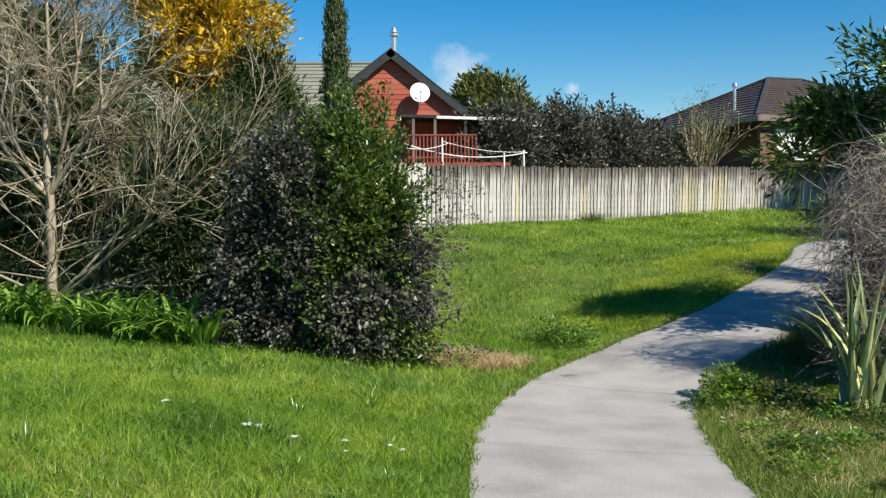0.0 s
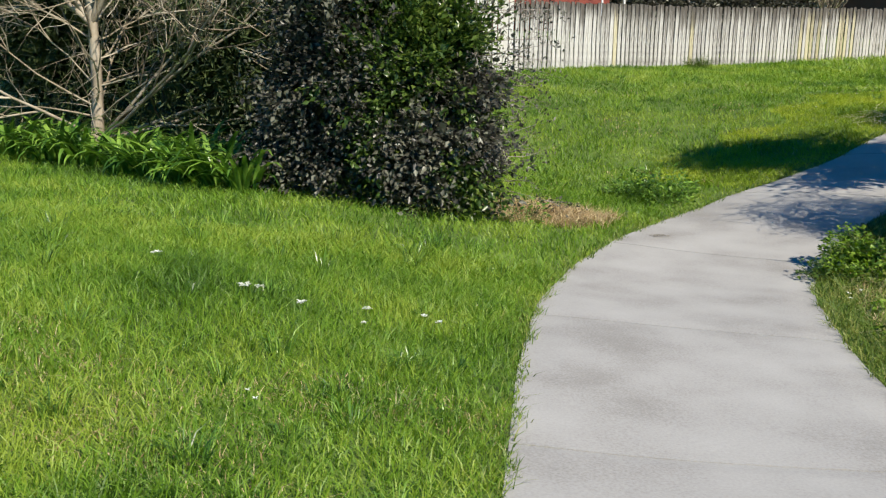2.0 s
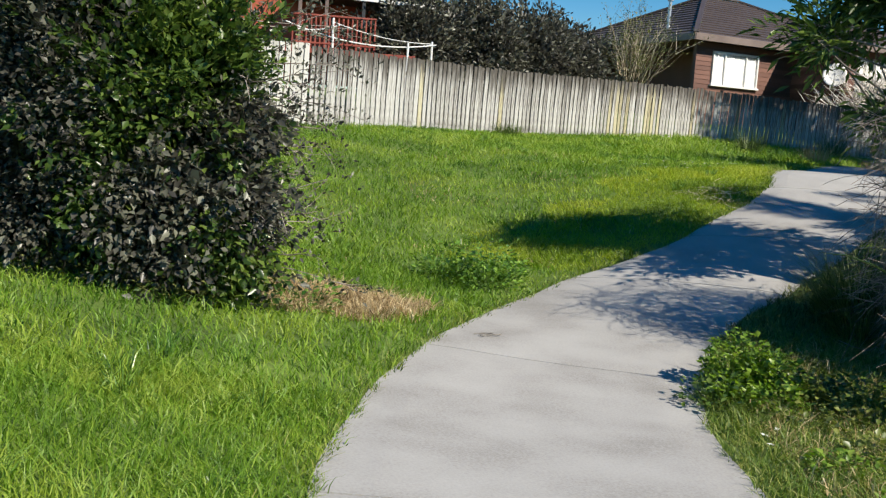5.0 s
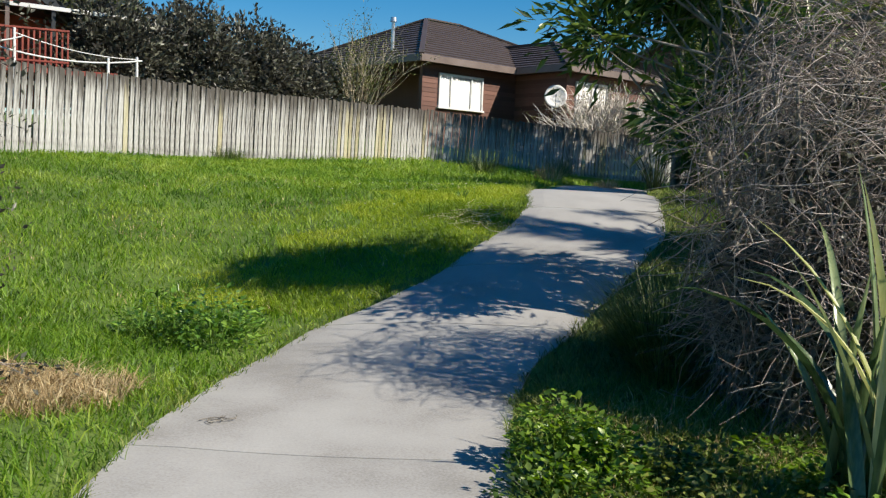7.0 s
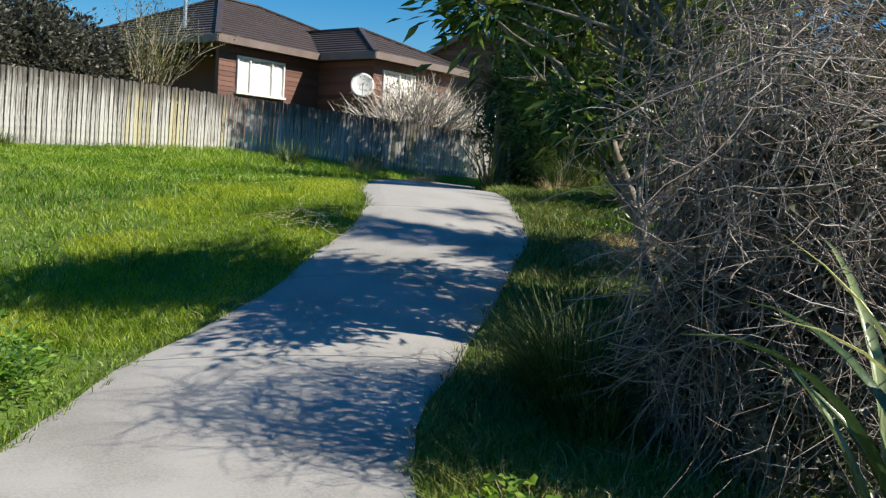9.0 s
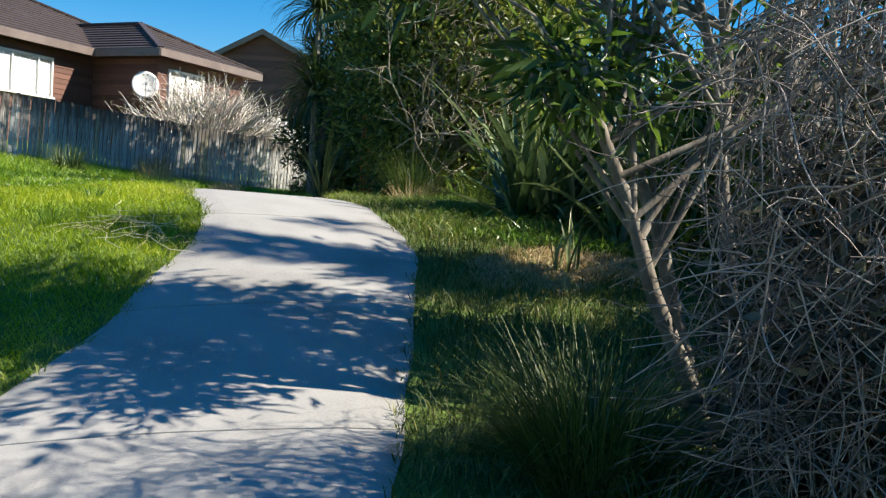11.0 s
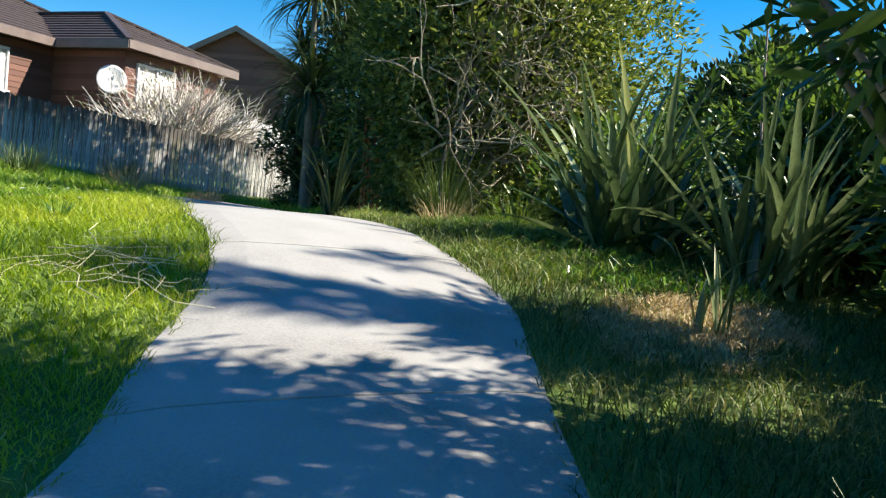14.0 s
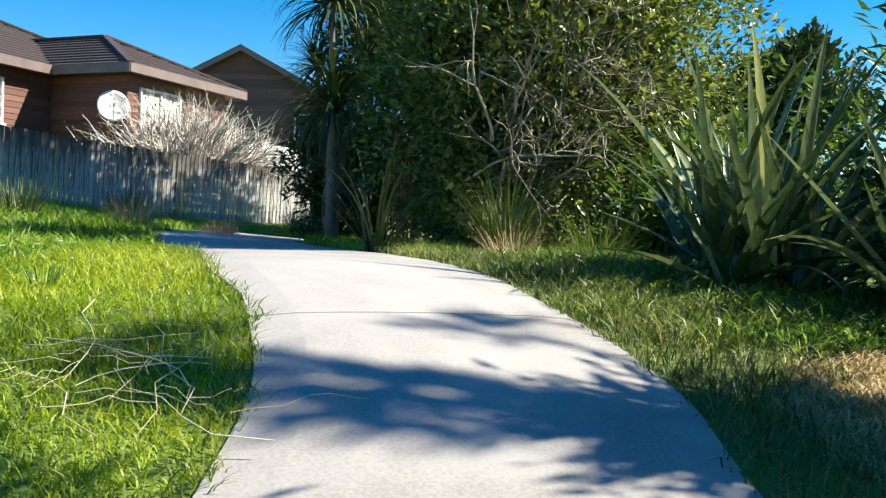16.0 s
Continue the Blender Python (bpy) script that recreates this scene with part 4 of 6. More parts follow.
def twig_part(root, at, lines, mat, name="twig_tangle", sides=3):
    v, f = tubes_arrays(lines, sides)
    ob = from_arrays(name, v, f, mat, root)
    ob.matrix_parent_inverse = Matrix.Translation(-Vector(at))
    return ob


def strap_clump(name, at, n, length, width, rise, droop, mat, label, category, spread=0.18, group="", seg=6, height=0.0):
    """A clump of arching strap leaves in one mesh."""
    root = empty(name, at, label, category, group)
    az = rng.uniform(0, 2 * np.pi, n)
    rr = spread * np.sqrt(rng.uniform(0, 1, n))
    base = np.stack([np.cos(az) * rr, np.sin(az) * rr, np.full(n, height)], 1)
    v, f = ribbon_arrays(base, az + rng.normal(0, 0.5, n), rng.uniform(*rise, n), length * rng.uniform(0.6, 1.15, n), width * rng.uniform(0.7, 1.2, n), rng.uniform(*droop, n), seg)
    from_arrays("foliage", v, f, mat, root)
    return root


def flax(at, n, length, width, label, pale=0.06, rise=(0.9, 1.5), az_range=(0, 6.283), spread=0.3):
    """A flax bush; each stiff leaf is a part."""
    root = empty("flax_bush", at, label, "flax bush", "flax bushes beside the path")
    for k in range(n):
        az = rng.uniform(*az_range)
        e = rng.uniform(*rise)
        L = length * rng.uniform(0.6, 1.1) * (0.75 + 0.25 * math.sin(e))
        d = rng.uniform(0.05, 0.75) if rng.random() < 0.75 else rng.uniform(0.8, 1.8)
        r = spread * math.sqrt(rng.random())
        a2 = rng.uniform(0, 6.28)
        v, f = ribbon_arrays([(0, 0, 0)], [0], [e], [L], [width * rng.uniform(0.7, 1.2)], [d], 9, 0.32)
        ob = from_arrays("leaf", v, f, M_FLAXPALE if rng.random() < pale else M_FLAX, root, smooth=True)
        ob.matrix_basis = pose(r * math.cos(a2), r * math.sin(a2), -0.03, 0, 0, math.degrees(az))
    return root


def tussock(at, n, height, width, reach, mat, label, spread=0.2, name="tussock", group="tussocks by the path"):
    """A sedge or grass tussock of fine arching blades."""
    root = empty(name, at, label, "tussock", group)
    az = rng.uniform(0, 2 * np.pi, n)
    rr = spread * np.sqrt(rng.uniform(0, 1, n))
    base = np.stack([np.cos(az) * rr, np.sin(az) * rr, np.zeros(n) - 0.02], 1)
    v, f = ribbon_arrays(base, az + rng.normal(0, 0.4, n), rng.uniform(0.75, 1.5, n), height * rng.uniform(0.55, 1.25, n), np.full(n, width) * rng.uniform(0.7, 1.3, n), rng.uniform(0.3, reach, n), 4, 0.2)
    from_arrays("foliage", v, f, mat, root)
    return root


def weed(at, radius, height, n, mat, label, leaf=(0.07, 0.75), name="weed", group="weeds in the grass"):
    root = empty(name, at, label, "weed", group)
    az, rr = rng.uniform(0, 6.283, n), np.sqrt(rng.uniform(0, 1, n)) * radius
    z = rng.uniform(0.05, 1, n) * height * (1.1 - 0.6 * (rr / radius) ** 2)
    p = np.stack([np.cos(az) * rr, np.sin(az) * rr, z], 1)
    ax = unit(np.stack([np.cos(az), np.sin(az), rng.uniform(-0.1, 0.6, n)], 1) + rng.normal(0, 0.4, (n, 3)))
    L = leaf[0] * rng.uniform(0.5, 1.2, n)
    v, f = leaf_arrays(p, ax, unit(np.array([[0, 0, 1.0]]) + rng.normal(0, 0.35, (n, 3))), L, L * leaf[1])
    from_arrays("foliage", v, f, mat, root)
    lines = []
    for k in range(min(n // 5, 60)):
        q = p[k]
        lines.append(([(q[0] * 0.3, q[1] * 0.3, -0.02), (q[0] * 0.7, q[1] * 0.7, q[2] * 0.55), q], [0.004, 0.003, 0.002]))
    v, f = tubes_arrays(lines, 3)
    tagged(from_arrays("stem_tangle", v, f, mat, root), kind="stuff")
    return root


def g3(x, y, dz=0.0):
    return (x, y, gz(x, y) + dz)


# ---------------------------------------------------------------- left of the path
def bare_tree():
    at = g3(-7.0, 17.0)
    root = empty("bare_tree", at, "leafless pale-barked tree with a fan of fine grey twigs", "tree")
    inv = Matrix.Translation(-Vector(at))
    lines, tips = [], []
    x, y, z = at
    trunk = [np.array([x + dx, y, z + h - 0.1]) for h, dx in ((0, 0), (1.2, 0.04), (2.4, 0.02), (3.4, -0.05), (5.0, 0.05), (7.5, 0.0))]
    lines.append((trunk, [0.11, 0.10, 0.085, 0.07, 0.04, 0.01]))
    for k in range(46):
        h = rng.uniform(0.25, 6.2)
        p = np.array([x, y, z + h])
        az = rng.uniform(0, 6.283)
        d = np.array([math.cos(az), math.sin(az) * 0.7 - 0.15, rng.uniform(0.1, 0.9)])
        grow(p, unit(d), rng.uniform(1.5, 2.6) * (1.1 - h / 14), 0.024, 3, 0.5, -0.012, (4, 5), 0.13, 4, 0.6, 0.2, lines, tips)
    # low limbs that lean out over the strap leaves
    for d, L in (((0.93, -0.25, 0.12), 4.4), ((0.85, -0.3, 0.42), 4.6), ((-0.8, -0.4, 0.35), 3.2), ((0.7, -0.5, 0.6), 3.6), ((0.9, -0.45, 0.24), 4.2), ((0.75, -0.3, 0.85), 4.4), ((0.96, -0.3, 0.05), 3.8)):
        grow(np.array([x + 0.1, y - 0.1, z + 0.2]), unit(np.array(d)), L, 0.036, 3, 0.42, 0.02, (5, 7), 0.1, 6, 0.5, 0.2, lines, tips)
    # the fork: one strong limb leaning out, one going up beside the trunk
    for d, L in (((-0.62, -0.2, 0.9), 3.6), ((0.4, -0.2, 1.0), 3.4), ((0.75, -0.25, 0.75), 3.2), ((-0.9, -0.3, 0.6), 2.8)):
        grow(np.array([x, y, z + 2.2]), unit(np.array(d)), L, 0.05, 3, 0.45, 0.02, (5, 6), 0.1, 6, 0.5, 0.2, lines, tips)
    big = [l for l in lines if l[1][0] > 0.03]
    fine = [l for l in lines if l[1][0] <= 0.03]
    v, f = tubes_arrays(big, 6)
    from_arrays("trunk", v, f, M_PALEBARK, root, smooth=True).matrix_parent_inverse = inv
    v, f = tubes_arrays(fine, 3)
    from_arrays("twig_tangle", v, f, M_TWIGFINE, root).matrix_parent_inverse = inv


bare_tree()

leafy_tree("feathery_tree", g3(-7.0, 20.5), "dark olive feathery-leaved tree behind the bare tree", "tree",
           [(g3(-7.0, 20.5, -0.1), (-6.8, 20.5, 4.5), 0.16), (g3(-4.2, 18.6, -0.1), (-4.0, 18.4, 3.0), 0.1)],
           ((-9.2, 20.6, 4.2), (3.3, 2.0, 3.9)), (0.24, 0.14), leaf_mat=M_FEATHER, tufts=2300, per=18, radius=0.26, inner=0.15, lump=0.45,
           extra=(((-3.9, 17.4, 2.3), (2.3, 1.6, 2.4), 1300), ((-5.2, 20.2, 2.8), (2.2, 1.6, 2.2), 700)))
leafy_tree("golden_conifer", g3(-5.6, 23.7), "tall golden-yellow conifer with feathery sprays", "tree", [(g3(-5.6, 23.7, -0.1), (-5.6, 23.7, 7.5), 0.16)],
           ((-5.45, 23.7, 6.6), (1.45, 1.4, 2.3)), (0.2, 0.35), leaf_mat=M_GOLD, tufts=620, per=30, radius=0.17, lumps=16, lump=0.5, inner=0.45)
leafy_tree("conifer", g3(-3.9, 22.8), "green conifer with several upright tips", "tree", [(g3(-3.9, 22.8, -0.1), (-3.9, 22.8, 5.8), 0.12)],
           ((-3.8, 22.8, 4.0), (1.0, 0.9, 2.1)), (0.17, 0.3), leaf_mat=M_CYPRESS, tufts=520, per=26, radius=0.15, lumps=10, lump=0.6, inner=0.4,
           extra=(((-4.2, 22.7, 5.6), (0.22, 0.22, 0.8), 60), ((-3.55, 22.6, 5.5), (0.2, 0.2, 0.7), 60)))


def cypress():
    at = g3(-2.5, 28.0)
    root = empty("cypress", at, "slender dark green columnar cypress", "tree")
    inv = Matrix.Translation(-Vector(at))
    v, f = tubes_arrays([([at, (at[0], at[1], 9.5)], [0.12, 0.02])], 7)
    from_arrays("trunk", v, f, M_BARK, root).matrix_parent_inverse = inv
    n = 1500
    h = rng.uniform(0, 1, n)
    w = 0.62 * np.clip(1.12 - h, 0, 1) ** 0.55 * (0.86 + 0.14 * np.sin(h * 40))
    az = rng.uniform(0, 6.283, n)
    r = w * rng.uniform(0.55, 1, n)
    c = np.stack([at[0] + np.cos(az) * r, at[1] + np.sin(az) * r, at[2] + 0.4 + h * 7.1], 1)
    c = np.repeat(c, 16, 0) + rng.normal(0, 0.06, (n * 16, 3))
    ax = unit(np.array([0, 0, 1.0]) + 0.35 * unit(c - np.array([at[0], at[1], 0]))* np.array([1, 1, 0]) + rng.normal(0, 0.3, (n * 16, 3)))
    L = 0.12 * rng.uniform(0.6, 1.3, n * 16)
    v, f = leaf_arrays(c, ax, rng.normal(0, 1, (n * 16, 3)), L, L * 0.35)
    from_arrays("crown", v, f, M_CYPRESS, root).matrix_parent_inverse = inv


cypress()

leafy_tree("purple_shrub", g3(-1.7, 13.4), "dense dark purple-leaved shrub on the lawn edge", "shrub", [(g3(-1.8, 13.4, -0.05), (-1.8, 13.4, 1.6), 0.06), (g3(-1.3, 13.3, -0.05), (-1.1, 13.2, 1.8), 0.05)],
           ((-1.45, 13.3, 1.75), (1.15, 1.0, 1.55)), (0.088, 0.6), leaf_mat=M_LEAFDARK, tufts=2300, per=18, radius=0.1, lumps=24, lump=0.55, inner=0.4, sprigs=300, floor=0.25, droop=0.0,
           extra=(((-0.7, 12.9, 1.4), (0.75, 0.6, 1.1), 400), ((-0.45, 12.1, 0.9), (0.6, 0.5, 0.85), 420), ((-1.6, 13.4, 3.0), (0.8, 0.6, 0.55), 260), ((0.08, 12.3, 1.75), (0.36, 0.3, 0.26), 60), ((0.12, 12.25, 1.15), (0.26, 0.25, 0.3), 40)))
leafy_tree("glossy_shrub", g3(-0.15, 12.3), "upright glossy green shrub with small shining leaves", "shrub", [(g3(-0.35, 12.4, -0.05), (-0.6, 12.45, 3.0), 0.05), (g3(-0.05, 12.2, -0.05), (0.1, 12.2, 2.2), 0.035)],
           ((-0.75, 12.55, 2.1), (0.6, 0.55, 1.25)), (0.095, 0.55), leaf_mat=M_LEAF, tufts=760, per=18, radius=0.1, lumps=24, lump=0.65, sprigs=260, inner=0.35, floor=0.15,
           extra=(((-0.9, 12.7, 2.9), (0.4, 0.4, 0.45), 80), ((-0.15, 12.05, 0.75), (0.36, 0.36, 0.55), 110), ((-0.1, 12.35, 2.4), (0.3, 0.28, 0.32), 50), ((-1.3, 13.2, 2.75), (0.5, 0.5, 0.5), 60)))


def shrub_twigs():
    """Thin leafy shoots that stick out of the glossy shrub towards the fence."""
    at = g3(0.1, 12.3)
    root = empty("shoots", at, "thin dark leafy shoots reaching out of the shrub", "shrub")
    lines, tips = [], []
    for k in range(26):
        z = rng.uniform(0.5, 3.0)
        az = rng.uniform(-1.2, 1.0)
        grow(np.array([0.0, 12.3, z]), unit(np.array([math.cos(az), math.sin(az), rng.uniform(-0.1, 0.3)])), rng.uniform(0.7, 1.05), 0.008, 1, 0.5, -0.02, (2, 4), 0.12, 5, 0.5, 0.4, lines, tips)
    twig_part(root, at, lines, M_TWIG)
    pts = np.array([p for l in lines for p in l[0][2:]])
    v, f = clump_leaves(pts, 0.035, 3, 0.055, 0.5, (-0.5, 12.6, 1.5))
    from_arrays("foliage", v, f, M_LEAFDARK, root).matrix_parent_inverse = Matrix.Translation(-Vector(at))


shrub_twigs()

for ax_, ay_, n_ in ((-4.15, 13.6, 120), (-3.55, 13.15, 120), (-3.0, 12.75, 90), (-4.8, 14.1, 120), (-5.5, 14.6, 90), (-7.1, 15.6, 120), (-6.4, 15.2, 100), (-8.1, 16.0, 120), (-9.2, 16.6, 100), (-4.3, 14.3, 90), (-7.6, 16.4, 90)):
    strap_clump("agapanthus", g3(ax_, ay_, -0.02), int(n_ * 0.55), 1.05, 0.12, (0.8, 1.5), (1.5, 3.0), M_STRAP, "clump of arching bright green strap leaves under the bare tree", "agapanthus", 0.28, "strap-leaved clumps under the tree")

for x_, y_, r_, h_ in ((-2.2, 12.7, 0.45, 0.35), (-1.5, 12.35, 0.45, 0.4), (-0.9, 12.0, 0.4, 0.35), (-0.4, 11.75, 0.35, 0.3), (-2.9, 13.0, 0.4, 0.3)):
    weed(g3(x_, y_), r_, h_, 260, M_LEAFOLIVE, "low olive-green weeds at the foot of the shrub", (0.05, 0.6))
for x_, y_, r_, h_, n_ in ((2.75, 14.3, 0.45, 0.52, 520), (2.3, 14.7, 0.4, 0.4, 300), (3.0, 14.75, 0.3, 0.3, 200), (0.75, 12.1, 0.3, 0.3, 160)):
    weed(g3(x_, y_), r_, h_, n_, M_STRAP, "leafy green weed growing in the lawn", (0.075, 0.6))


# ---------------------------------------------------------------- behind the fence
for hx, hy, hz, hr, n_ in ((2.9, 32.2, 4.2, 1.25, 420), (4.9, 33.6, 4.3, 1.4, 480), (6.9, 35.0, 4.25, 1.4, 480), (8.6, 36.4, 4.0, 1.2, 360)):
    leafy_tree("hedge_shrub", g3(hx, hy), "bushy dark purple-grey garden shrub showing over the fence", "shrub", [(g3(hx, hy, -0.05), (hx, hy, hz), 0.07)],
               ((hx, hy, hz), (hr, hr * 0.9, 1.55)), (0.17, 0.5), leaf_mat=M_LEAFDARK, tufts=int(n_ * 1.3), per=18, radius=0.18, lumps=14, lump=0.35, inner=0.35, group="garden shrubs behind the fence")
leafy_tree("round_tree", g3(3.6, 58), "round olive-green tree behind the houses", "tree", [(g3(3.6, 58, -0.1), (3.6, 58, 7.5), 0.2)], ((3.6, 58, 7.6), (2.6, 2.4, 2.3)), (0.4, 0.5),
           leaf_mat=M_LEAFOLIVE, tufts=700, per=16, radius=0.3, lumps=22, lump=0.3, inner=0.4)


def whippy_shrub():
    at = g3(10.9, 36.6)
    root = empty("whippy_shrub", at, "upright half-bare shrub with whippy stems and few olive leaves", "shrub")
    lines, tips = [], []
    for k in range(34):
        az = rng.uniform(0, 6.283)
        s = rng.uniform(0.15, 0.62)
        grow(np.array([at[0], at[1], at[2] + 0.5]), unit(np.array([math.cos(az) * s, math.sin(az) * s, 1.0])), rng.uniform(2.0, 3.1), 0.022, 1, 0.28, 0.02, (4, 7), 0.08, 6, 0.4, 0.3, lines, tips)
    twig_part(root, at, lines, M_TWIGFINE, "stem_tangle")
    pts = np.array([p for l in lines for p in l[0][2:]])
    v, f = clump_leaves(pts, 0.07, 3, 0.09, 0.4, (at[0], at[1], at[2] + 1.0))
    from_arrays("foliage", v, f, M_LEAFOLIVE, root).matrix_parent_inverse = Matrix.Translation(-Vector(at))


whippy_shrub()


def white_bush():
    at = g3(21.6, 38.2)
    root = empty("pale_bush", at, "wide bush of bare whitish branches with a few yellow-green leaf tips", "shrub")
    lines, tips = [], []
    for k in range(260):
        az = rng.uniform(0, 6.283)
        s = rng.uniform(0.1, 1.2)
        d = unit(np.array([math.cos(az) * s * 1.3, math.sin(az) * s * 0.8, rng.uniform(0.45, 1.0)]))
        grow(np.array([at[0] + math.cos(az) * s * 1.3, at[1] + math.sin(az) * 0.4 * s, at[2] + 0.9]), d, rng.uniform(1.4, 2.0), 0.04, 1, 0.4, 0.02, (4, 6), 0.14, 5, 0.45, 0.3, lines, tips)
    twig_part(root, at, lines, M_WHITETWIG, "branch_mass")
    pts = np.array([p for p, d in tips])
    pts = pts[rng.random(len(pts)) < 0.55]
    v, f = clump_leaves(pts, 0.05, 3, 0.08, 0.5, (at[0], at[1], at[2]))
    from_arrays("foliage", v, f, M_LEAFOLIVE, root).matrix_parent_inverse = Matrix.Translation(-Vector(at))


white_bush()


def water_tank():
    """A round tank of ribbed sheet: wall, shallow cone top and lid."""
    at = (25.75, 40.2, gz(25.75, 40.2))
    root = empty("water_tank", at, "pale grey ribbed round water tank behind the fence", "water tank")
    top, r, seg = 4.35 - at[2], 1.8, 40
    prof = [(r, -0.1)]
    n = 14
    for k in range(n):
        z0 = top * k / n
        prof += [(r, z0 + 0.02), (r + 0.035, z0 + top / n * 0.35), (r + 0.035, z0 + top / n * 0.65), (r, z0 + top / n * 0.98)]
    def lathe(name, pr, label=""):
        v = [(a * math.cos(2 * math.pi * j / seg), a * math.sin(2 * math.pi * j / seg), z) for a, z in pr for j in range(seg)]
        f = [(i * seg + j, i * seg + (j + 1) % seg, (i + 1) * seg + (j + 1) % seg, (i + 1) * seg + j) for i in range(len(pr) - 1) for j in range(seg)]
        from_arrays(name, np.array(v), f, M_DISH, root, label)
    lathe("wall", prof)
    lathe("cover", [(r + 0.05, top), (r + 0.02, top + 0.06), (r * 0.75, top + 0.2), (0.3, top + 0.36), (0.02, top + 0.38)])
    lathe("lid", [(0.28, top + 0.36), (0.28, top + 0.44), (0.02, top + 0.46)])


water_tank()


def clothes_line():
    root = empty("clothes_line", (2.2, 29.6, 3.0), "white clothes line strung between bent pale posts", "clothes line")
    inv = Matrix.Translation(-Vector((2.2, 29.6, 3.0)))
    for p, q in (((0.75, 29.4, 2.4), (0.72, 29.4, 4.72)), ((2.72, 29.7, 2.4), (2.72, 29.7, 4.25)), ((3.4, 30.0, 2.4), (3.38, 30.0, 4.36))):
        bm = bmesh.new()
        tube(bm, p, q, 0.035, 0.03, 8)
        part("post", bm, M_WHITE, root).matrix_parent_inverse = inv
    for a, b, sag, r in (((-0.5, 29.4, 4.55), (3.5, 30.0, 4.28), 0.28, 0.022), ((-0.4, 29.3, 4.4), (0.9, 29.4, 4.55), 0.1, 0.02), ((0.72, 29.4, 4.62), (3.4, 30.0, 4.3), 0.12, 0.012)):
        a, b = np.array(a), np.array(b)
        pts = [a + (b - a) * t - np.array([0, 0, sag * 4 * t * (1 - t)]) for t in np.linspace(0, 1, 12)]
        v, f = tubes_arrays([(pts, [r] * 12)], 6)
        from_arrays("line", v, f, M_WHITE, root, smooth=True).matrix_parent_inverse = inv


clothes_line()


# ---------------------------------------------------------------- right of the path
def twig_bush():
    at = g3(6.6, 10.7)
    root = empty("dead_vine_bush", at, "tall tangle of dead grey-brown vine twigs over a bush", "shrub")
    inv = Matrix.Translation(-Vector(at))
    c, rad = np.array([6.7, 10.85, 1.7]), np.array([1.15, 1.1, 1.8])
    c2, rad2 = np.array([6.5, 10.45, 0.85]), np.array([0.85, 0.8, 1.0])
    c3, rad3 = np.array([6.5, 11.25, 0.7]), np.array([0.5, 0.5, 0.75])
    lines = []
    for k in range(5200):
        d = unit(rng.normal(0, 1, 3))
        if d[2] < -0.75:
            continue
        cc, rr = ((c2, rad2), (c3, rad3), (c, rad), (c, rad), (c, rad))[k % 5]
        p = cc + d * rr * rng.uniform(0.5, 1.0)
        p[2] = max(p[2], 0.12)
        t = unit(np.cross(d, rng.normal(0, 1, 3)) + np.array([0, 0, -0.25]) + d * rng.uniform(-0.1, 0.35))
        L = rng.uniform(0.25, 0.95)
        pts = [p]
        for s in range(5):
            t = unit(t + rng.normal(0, 0.22, 3) + np.array([0, 0, -0.06]))
            pts.append(pts[-1] + t * L / 5)
        r = rng.uniform(0.002, 0.006)
        lines.append((pts, np.linspace(r, r * 0.5, 6)))
    tips = []
    for k in range(60):
        d = unit(rng.normal(0, 1, 3) * np.array([1, 1, 0.7]))
        grow(c + d * rad * 0.9, unit(d + np.array([0, 0, rng.uniform(-0.3, 0.4)])), rng.uniform(0.3, 0.6), 0.005, 1, 0.6, -0.05, (2, 4), 0.2, 4, 0.6, 0.2, lines, tips)
    twig_part(root, at, lines, M_TWIG)
    stems = []
    for k in range(14):
        a = rng.uniform(0, 6.283)
        b = c + np.array([math.cos(a) * 0.7, math.sin(a) * 0.6, rng.uniform(0, 1.2)])
        s = np.array([at[0] + math.cos(a) * 0.4, at[1] + math.sin(a) * 0.4, at[2] - 0.05])
        stems.append(([s, (s + b) / 2 + rng.normal(0, 0.1, 3), b], [0.035, 0.025, 0.012]))
    twig_part(root, at, stems, M_BARK, "stem_tangle", 6)
    cc = np.concatenate([blob_centres(330, c - np.array([0, 0, 0.35]), rad * np.array([0.72, 0.72, 0.66]), 8, 0.2, 0.1, 0.05), blob_centres(240, c2, rad2 * 0.75, 8, 0.2, 0.1, 0.05), blob_centres(120, c3, rad3 * 0.7, 8, 0.2, 0.1, 0.05), blob_centres(300, (6.95, 10.95, 0.95), (0.85, 0.8, 0.8), 8, 0.2, 0.1, 0.05), blob_centres(150, (7.3, 11.5, 1.1), (0.5, 0.4, 0.8), 8, 0.2, 0.1, 0.05)])
    v, f = clump_leaves(cc, 0.12, 12, 0.1, 0.5, c)
    from_arrays("foliage", v, f, M_LEAFDARK, root, "dark leaves inside the tangle").matrix_parent_inverse = inv


twig_bush()

